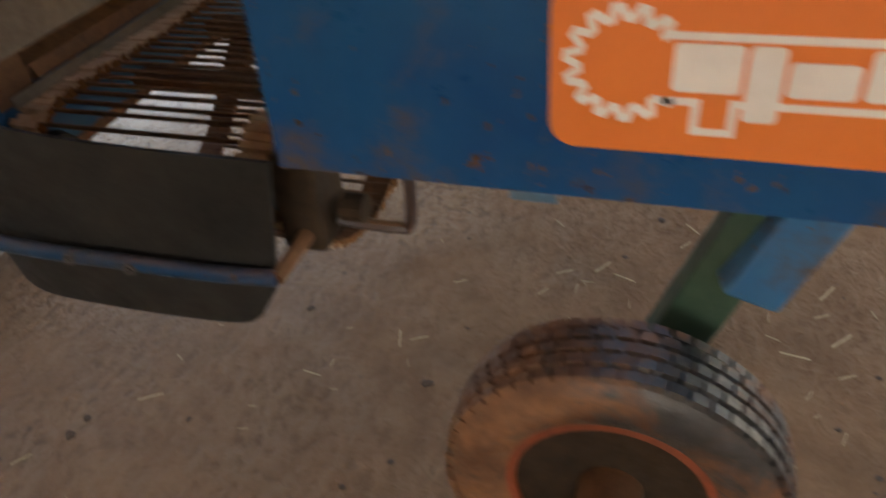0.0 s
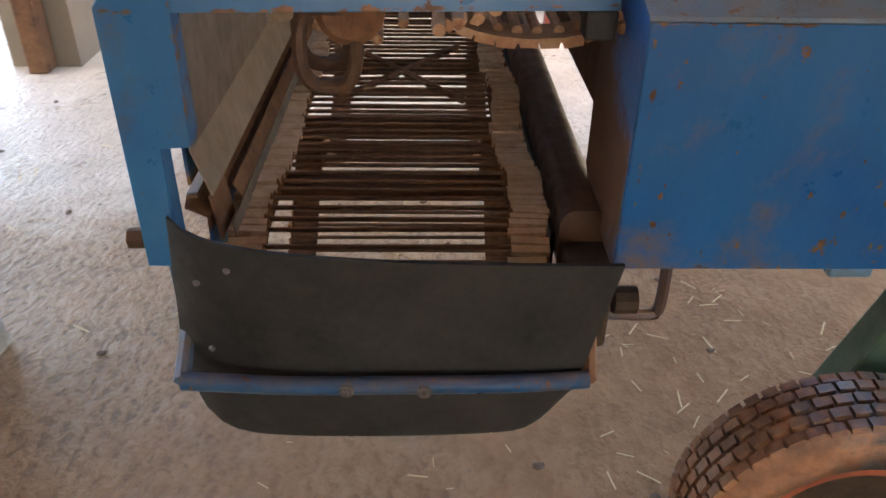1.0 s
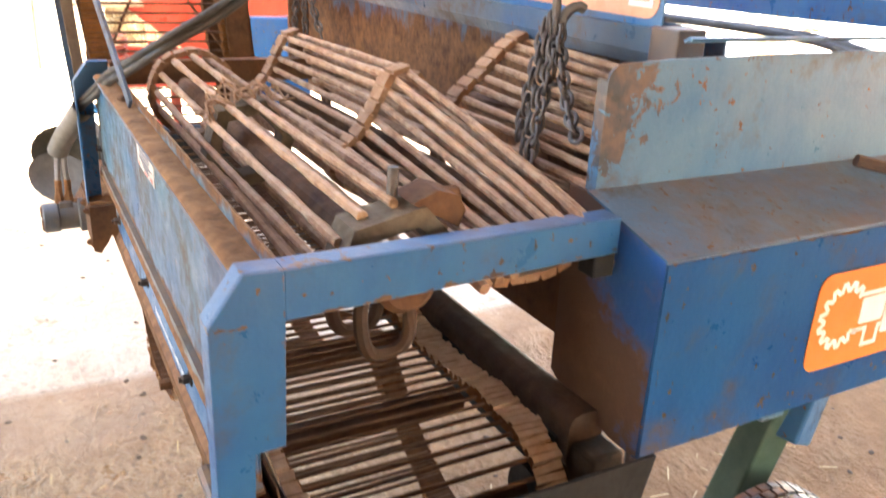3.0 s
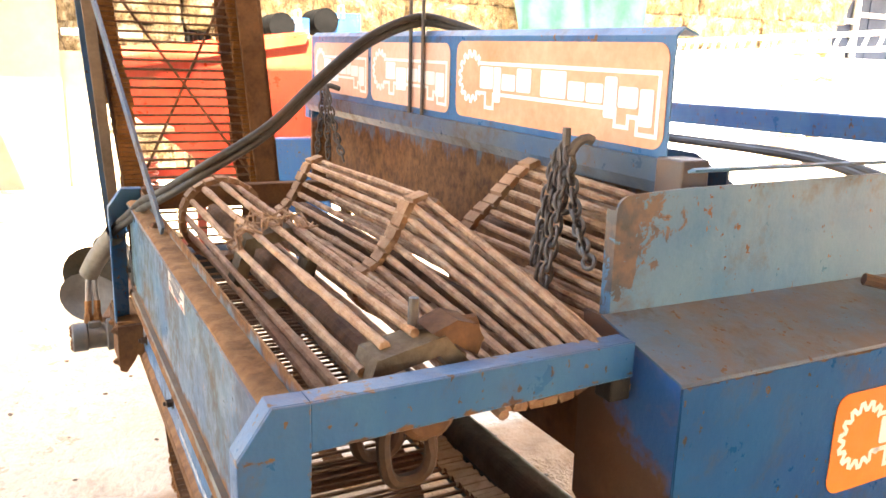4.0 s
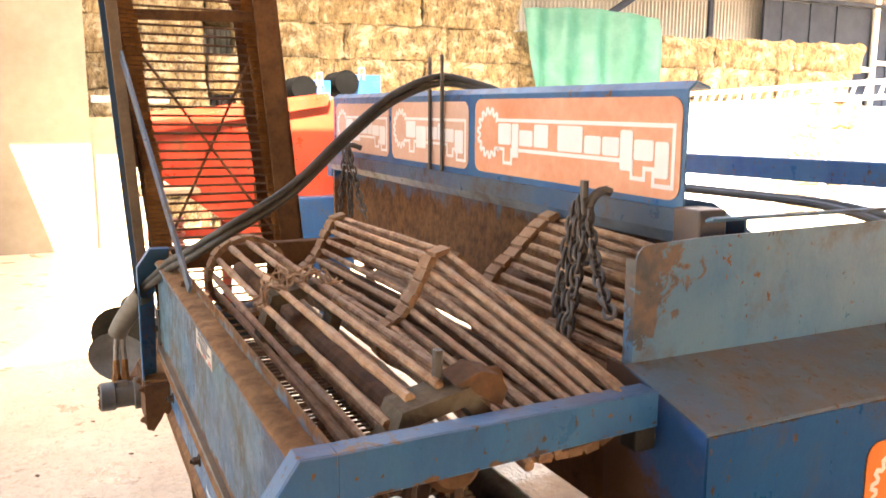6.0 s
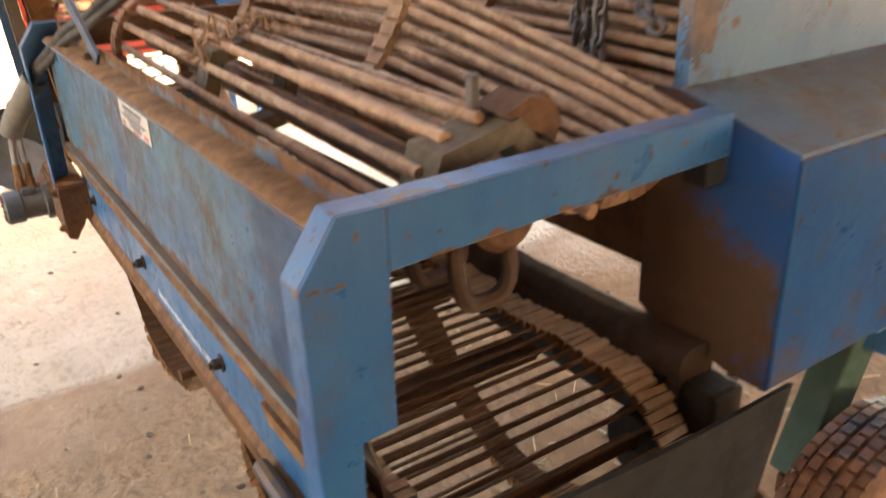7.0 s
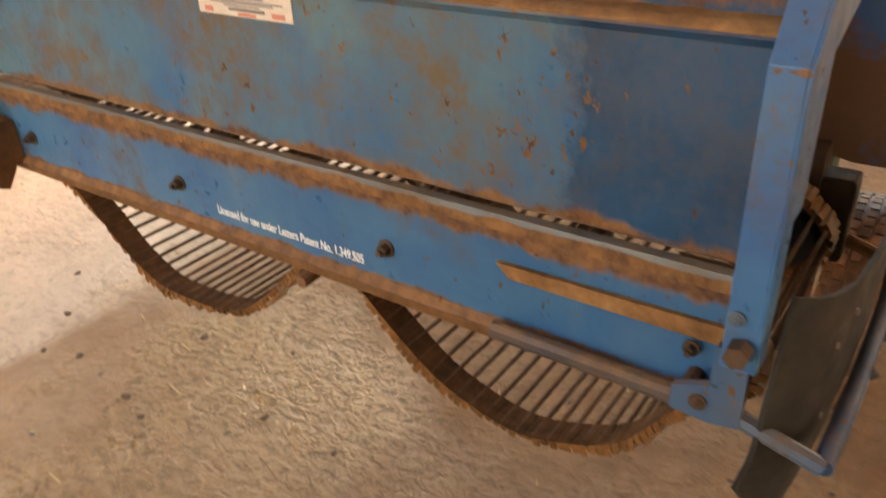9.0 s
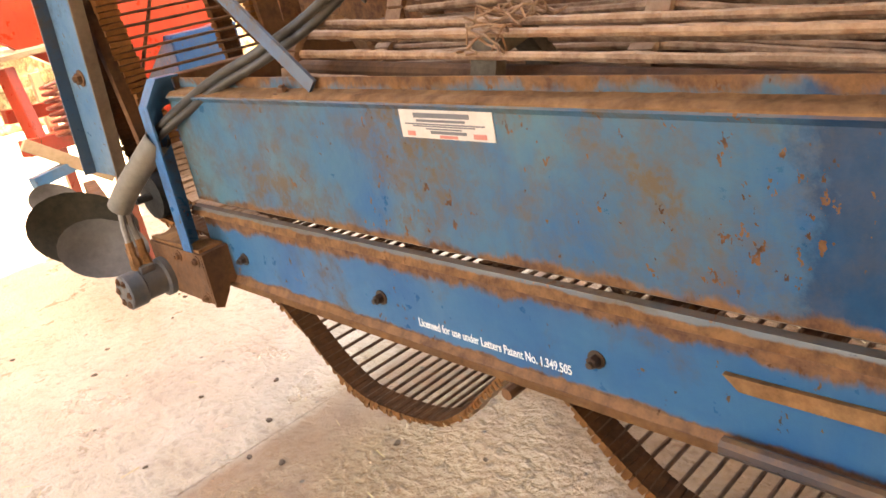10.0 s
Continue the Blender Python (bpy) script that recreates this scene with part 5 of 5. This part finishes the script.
SHARE = plain("dull_share_steel", (0.075, 0.07, 0.066), (0.14, 0.13, 0.12), 12, (0.7, 0.85), 0.3, 60, shine=0.12)
SHARE_DARK = plain("dark_share_steel", (0.012, 0.012, 0.010), (0.05, 0.04, 0.025), 9, (0.65, 0.85), 0.3, 60, shine=0.12)


def elevator_frame():
    # a wide channel open to the outer side, leaning back and in towards its foot
    def channel(name, x0, x1, y0, y1, mat, label):
        bm = bmesh.new()
        bx(bm, x0, x1, y0, y1, 0.90, 2.35)
        for v in bm.verts:
            v.co.x -= 0.082 * (v.co.z - 1.2)
            v.co.y -= 0.362 * (v.co.z - 1.2)
        bmesh.ops.bevel(bm, geom=bm.edges[:], offset=0.0015, segments=1, affect="EDGES")
        return part(name, bm, mat, machine, label)

    channel("elevator_post", 0.047, 0.053, 2.096, 2.316, BLUE_WORN, "worn blue web of the elevator side channel")
    channel("post_flange", 0.018, 0.053, 2.088, 2.095, GREY_SHEET, "dull grey-brown flange of the channel")
    channel("post_flange", 0.012, 0.053, 2.317, 2.324, RAIL_BLUE, "rusty dark blue flange of the channel")
    beam("side_board", (0.134, 2.10, 0.92), (-0.012, 2.08, 2.35), 0.02, 0.066, RUST, machine, "brown rusty elevator side board")
    beam("side_board", (0.576, 2.00, 0.95), (0.452, 2.00, 2.35), 0.02, 0.072, RUST, machine, "brown rusty elevator side board")
    beam("side_board", (0.624, 2.05, 0.95), (0.500, 2.05, 2.35), 0.05, 0.018, RUST, machine, "brown rusty elevator side board")
    beam("elevator_bar", (0.02, 2.06, 1.955), (0.47, 2.02, 1.965), 0.02, 0.034, RUST, machine, "rusty elevator cross bar")
    beam("strut", (0.085, 1.20, 1.17), (-0.020, 2.0, 1.93), 0.008, 0.030, RAIL_BLUE, machine, "flat worn blue strut")
    bolt("post_bolt", machine, pose(0.046, 2.22, 1.20, 0, -90, 0), 0.014, 0.022)
    # curved shares at the rear
    for x, y, z, s, mat, label in ((-0.032, 2.30, 0.705, 0.122, SHARE, "dull grey steel rounded share"), (0.03, 2.62, 0.700, 0.165, SHARE_DARK, "dark worn rounded share"), (0.09, 3.00, 0.735, 0.085, SHARE, "grey rounded share")):
        bm = bmesh.new()
        n, m = 20, 6
        rings = []
        for j in range(m + 1):
            q = j / m
            rings.append([(s * q * (1.15 if math.cos(2 * math.pi * k / n) > 0 else 0.95) * math.cos(2 * math.pi * k / n), 0.72 * s * q * math.sin(2 * math.pi * k / n), 0.35 * s * q * q) for k in range(n)])
        for off in (0.0, 0.006):
            vs = [[bm.verts.new((a, b, c + off)) for a, b, c in ring] for ring in rings[1:]]
            c = bm.verts.new((0, 0, off))
            for k in range(n):
                bm.faces.new((c, vs[0][k], vs[0][(k + 1) % n]))
                for j in range(m - 1):
                    bm.faces.new((vs[j][k], vs[j + 1][k], vs[j + 1][(k + 1) % n], vs[j][(k + 1) % n]))
        bm.transform(pose(x, y, z, 72, 18, -30))
        part("share", bm, mat, machine, label, True)
    beam("rear_bar", (0.0, 2.10, 0.66), (0.30, 3.2, 0.70), 0.05, 0.05, RUST, machine, "rusty rear tool bar")


elevator_frame()


# ---- across the yard ----
def red_machine():
    red = thing("red_hopper_machine", "red farm hopper with blue lower frame in the yard", "farm machine")
    bm = bmesh.new()
    prism(bm, [(0.20, 1.64), (1.217, 1.773), (1.36, 1.20), (0.98, 1.16), (0.78, 0.92), (0.20, 1.36)], "y", 3.6, 3.66)
    prism(bm, [(0.20, 1.60), (1.22, 1.76), (1.20, 1.70), (0.20, 1.54)], "y", 3.56, 3.6)
    part("hopper_side", bm, RED, red, "red sheet-steel hopper side")
    bm = bmesh.new()
    prism(bm, [(0.20, 1.66), (1.20, 1.74), (1.75, 1.78), (1.70, 1.0), (1.10, 1.05), (0.18, 1.36)], "y", 4.4, 4.46)
    part("hopper_side", bm, RED, red, "red sheet-steel hopper side")
    bm = bmesh.new()
    bx(bm, 0.98, 1.34, 3.52, 4.5, 0.75, 1.18, 0.01)
    part("lower_box", bm, BRIGHT_BLUE, red, "bright blue lower box")
    for x, y in ((0.62, 3.7), (1.1, 3.7), (0.62, 4.4), (1.1, 4.4)):
        beam("leg", (x, y, 0.0), (x, y, 1.1), 0.05, 0.05, OLD_RED, red, "")
    beam("rail", (0.17, 3.40, 0.885), (0.95, 3.66, 0.84), 0.07, 0.07, RED, red, "")
    beam("rail", (0.20, 3.62, 1.00), (1.2, 3.75, 0.95), 0.05, 0.06, RED, red, "")
    beam("post", (0.24, 3.42, 0.86), (0.22, 3.46, 1.20), 0.05, 0.06, RED, red, "")
    for k in range(6):
        beam("pallet_board", (0.10, 3.45 + 0.14 * k, 1.235), (0.45, 3.45 + 0.14 * k, 1.245), 0.10, 0.022, PALE_WOOD, red, "pale rough board")
    beam("plank", (0.14, 3.30, 0.92), (0.44, 3.30, 0.69), 0.03, 0.05, PALE_WOOD, red, "pale wooden plank")
    beam("cross_bar", (0.12, 3.28, 0.765), (0.32, 3.32, 0.785), 0.05, 0.045, BLUE_WORN, red, "worn blue cross bar")
    bm = bmesh.new()
    coil = [(0.315 + 0.030 * math.cos(a), 3.32 + 0.030 * math.sin(a), 0.90 + 0.22 * a / 50.3) for a in [0.5 * k for k in range(101)]]
    tube(bm, coil, 0.008, 6)
    part("spring", bm, OLD_RED, red, "red coiled spring")
    for x, wide, top in ((1.48, 0.20, 1.925), (1.815, 0.27, 1.975)):
        unit = thing("seed_unit", "blue hopper unit with a black round lid", "hopper unit", "blue hopper units")
        bm = bmesh.new()
        prism(bm, [(x, top - 0.03), (x + 0.03, top), (x + wide, top), (x + wide, 0.9), (x, 0.9)], "y", 5.0, 5.35)
        part("box", bm, BRIGHT_BLUE, unit)
        bm = bmesh.new()
        tube(bm, [(x - 0.01, 4.98, top - 0.065), (x - 0.01, 5.3, top - 0.065)], 0.095, 20)
        part("lid", bm, LID, unit, "black round lid", True)
        bm = bmesh.new()
        tube(bm, [(x + 0.09, 4.99, top - 0.04), (x + 0.09, 4.99, top + 0.05), (x + 0.13, 4.99, top + 0.05), (x + 0.13, 4.99, top - 0.04)], 0.008, 6)
        part("catch", bm, STEEL, unit)
        for dx in (0.04, wide - 0.04):
            beam("leg", (x + dx, 5.2, 0), (x + dx, 5.2, 0.92), 0.05, 0.05, BRIGHT_BLUE, unit, "")


red_machine()


def bales():
    """Rows of oblong bales; the stack stands askew to the machine."""
    bm = bmesh.new()
    bx(bm, -0.80, 0.80, -0.6, 0.6, 0.0, 0.515)
    bmesh.ops.subdivide_edges(bm, edges=bm.edges[:], cuts=19, use_grid_fill=True)
    for v in bm.verts:
        groove = 0.035 * max(0.0, 1 - abs(math.sin(v.co.x * math.pi / 0.27)) * 5)
        edge = max(abs(v.co.x) / 0.8, abs(v.co.z - 0.257) / 0.257)
        d = noise.noise_vector(v.co * 4) * 0.05 + noise.noise_vector(v.co * 17) * 0.04
        v.co += d
        v.co.y *= 1 - groove - 0.05 * max(0.0, edge - 0.85) / 0.15
    first = tagged(made("straw_bale", bm, STRAW, smooth=False), "large golden straw bale in a stack", "straw bale", "straw bale stack")
    turn = pose(0.14, 11.25, 0, 0, 0, -9)
    spots = [(0.80 + 1.63 * k + (0.4 if row % 2 and k > 0 else 0.0), 0.6, 0.517 * row) for k in range(8) for row in range(7 if k < 4 else 6)]
    spots += [(4.65, 0.7, 3.62)]
    for n, (x, y, z) in enumerate(spots):
        m = turn @ pose(x + random.uniform(-0.04, 0.04), y + random.uniform(-0.06, 0.06), z, 0, 0, 180 * random.randint(0, 1) + random.uniform(-2, 2))
        if n == 0:
            first.matrix_world = m
        else:
            copy_thing(first, m)


bales()


def tarp():
    bm = bmesh.new()
    cols, rows = 60, 26
    vs = []
    for i in range(cols + 1):
        u = i / cols
        line = []
        for j in range(rows + 1):
            v = j / rows
            x = 6.42 + 2.36 * u + 0.30 * v * (1 - u) ** 3
            high = 3.40 - 0.07 * u + 0.08 * math.sin(3 * u)
            z = high - high * v
            y = 11.00 - 0.158 * x - 0.25 * v - 0.10 * math.sin(u * 26 + 2 * math.sin(v * 3)) * (0.3 + v) - 0.08 * noise.noise(Vector((u * 7, v * 4, 0)))
            line.append(bm.verts.new((x, y, z)))
        vs.append(line)
    for i in range(cols):
        for j in range(rows):
            bm.faces.new((vs[i][j], vs[i + 1][j], vs[i + 1][j + 1], vs[i][j + 1]))
    bmesh.ops.solidify(bm, geom=bm.faces[:], thickness=0.01)
    tagged(made("tarpaulin", bm, TARP, smooth=True), "pale green tarpaulin draped over the straw stack", "tarpaulin")


tarp()


def far_building():
    bm = bmesh.new()
    for k in range(270):
        x = -3.0 + 0.1 * k
        prism(bm, [(x, 13.0), (x + 0.03, 12.94), (x + 0.07, 12.94), (x + 0.1, 13.0), (x + 0.1, 13.05), (x, 13.05)], "z", 0, 7.0)
    cladding = tagged(made("backdrop_cladding", bm, CLAD), "grey ribbed steel cladding of the barn opposite", "cladding", kind="structure")
    bm = bmesh.new()
    bx(bm, -6, 25, 6.9, 13.2, 5.0, 5.12)
    tagged(made("barn_roof", bm, CLAD), "ribbed roof of the barn opposite", "roof", kind="structure")
    bm = bmesh.new()
    bx(bm, 0.3, 13.2, 12.7, 12.9, 4.4, 4.75)
    tagged(made("barn_beam", bm, NAVY), "dark roof beam over the straw stack", "beam", kind="structure")
    # white sheet added in place of the glare from sunlit ground
    bm = bmesh.new()
    bx(bm, 9.2, 30, 9.4, 9.6, 0, 1.98)
    tagged(made("wall_yard", bm, WHITE), "white sheet standing in for the overexposed sunlit yard", "wall", kind="structure")
    arch = [(9.3, 11.85, 3.62), (9.70, 11.8, 3.88), (10.15, 11.8, 4.16), (10.8, 11.8, 4.52), (11.8, 11.8, 4.9)]
    bm = bmesh.new()
    tube(bm, [p for p, _ in spline(arch, 0.15)], 0.075, 8)
    tagged(made("roof_arch", bm, NAVY, smooth=True), "dark curved steel roof arch of the barn opposite", "roof arch", kind="structure")
    door = thing("sliding_door", "large dark navy sliding barn door with white rails", "door")
    for x0, x1 in ((14.45, 17.95), (18.15, 24.5)):
        bm = bmesh.new()
        bx(bm, x0, x1, 12.55, 12.62, 0.1, 4.45)
        for k in range(int((x1 - x0) / 0.9)):
            bx(bm, x0 + 0.45 + 0.9 * k, x0 + 0.49 + 0.9 * k, 12.52, 12.549, 0.1, 4.44)
        part("leaf", bm, NAVY, door)
    for x0, x1, z0, z1, mat in ((14.45, 17.95, 2.93, 3.05, WHITE), (18.15, 24.5, 3.1, 3.22, WHITE), (14.45, 24.5, 4.46, 4.56, NAVY), (17.96, 18.14, 1.0, 6.5, WHITE), (14.22, 14.42, 0.5, 6.5, NAVY), (12.6, 12.72, 1.0, 6.5, NAVY)):
        bm = bmesh.new()
        bx(bm, x0, x1, 12.44, 12.515, z0, z1, 0.01)
        part("rail", bm, mat, door)
    fence = thing("white_barrier", "white tubular yard barrier", "barrier")
    a, b = Vector((8.12, 8.2, 2.06)), Vector((7.45, 4.0, 2.06))
    for dz in (0.0, -0.16):
        beam("rail", a + Vector((0, 0, dz)), b + Vector((0, 0, dz)), 0.05, 0.05, WHITE, fence, "")
    for k in range(22):
        p = a.lerp(b, (k + 0.5) / 22)
        beam("post", p + Vector((0, 0.03, -0.16)), p + Vector((0, -0.03, 0)), 0.03, 0.03, WHITE, fence, "")
    for k in range(4):
        p = a.lerp(b, k / 3)
        beam("post", (p.x, p.y, 0), (p.x, p.y, 2.06), 0.06, 0.06, WHITE, fence, "")
    bm = bmesh.new()
    bx(bm, 0.16, 1.1, 10.05, 10.11, 1.86, 1.95, 0.01)
    tagged(made("pipe_rail", bm, STEEL), "grey steel rail on the yard wall", "rail")


far_building()


# ---- bits on the floor ----
STRAW_BIT = plain("loose_straw", (0.40, 0.28, 0.12), (0.66, 0.53, 0.32), 30, (0.6, 0.8), 0.2, 80)


def litter():
    rng = random.Random(5)
    bm = bmesh.new()
    bx(bm, -0.5, 0.5, -0.045, 0.045, 0, 0.03)
    base = None
    spots = [(0.403, 0.358, 95), (0.44, 0.28, 8), (0.62, 0.72, 30)] + [(rng.uniform(-1.6, 2.4), rng.uniform(-0.6, 2.6), rng.uniform(0, 360)) for _ in range(120)] + [(rng.uniform(0.8, 1.8), rng.uniform(0.25, 1.1), rng.uniform(0, 360)) for _ in range(50)]
    for x, y, a in spots:
        if base is None:
            base = tagged(made("straw", bm, STRAW_BIT), "loose piece of straw on the concrete", "straw", "straw on the floor")
            ob = base
        else:
            ob = tagged(new("straw", base.data), "loose piece of straw on the concrete", "straw", "straw on the floor")
        s = rng.uniform(0.015, 0.07)
        ob.matrix_world = pose(x, y, 0.001, 0, 0, a) @ Matrix.Diagonal((s, s * 0.7, 0.06, 1))
    bm = bmesh.new()
    bmesh.ops.create_icosphere(bm, subdivisions=2, radius=1)
    for v in bm.verts:
        v.co *= 1 + 0.35 * noise.noise(v.co * 1.7)
        v.co.z = max(v.co.z, -0.3)
    first = None
    for k in range(170):
        x, y = rng.uniform(-1.8, 2.6), rng.uniform(-0.7, 3.6)
        if k == 0:
            x, y = 0.645, 0.345
        if first is None:
            first = tagged(made("earth_crumb", bm, CRUMB), "dark crumb of dry earth on the concrete", "earth crumb", "earth crumbs")
            ob = first
        else:
            ob = tagged(new("earth_crumb", first.data), "dark crumb of dry earth on the concrete", "earth crumb", "earth crumbs")
        s = rng.uniform(0.003, 0.011) if k else 0.011
        ob.matrix_world = pose(x, y, 0.3 * s * 0.6, 0, 0, rng.uniform(0, 360)) @ Matrix.Diagonal((s * 1.5, s, s * 0.6, 1))


CRUMB = plain("dark_earth", (0.05, 0.035, 0.025), (0.13, 0.085, 0.05), 40, (0.8, 0.95), 0.4, 90)
litter()
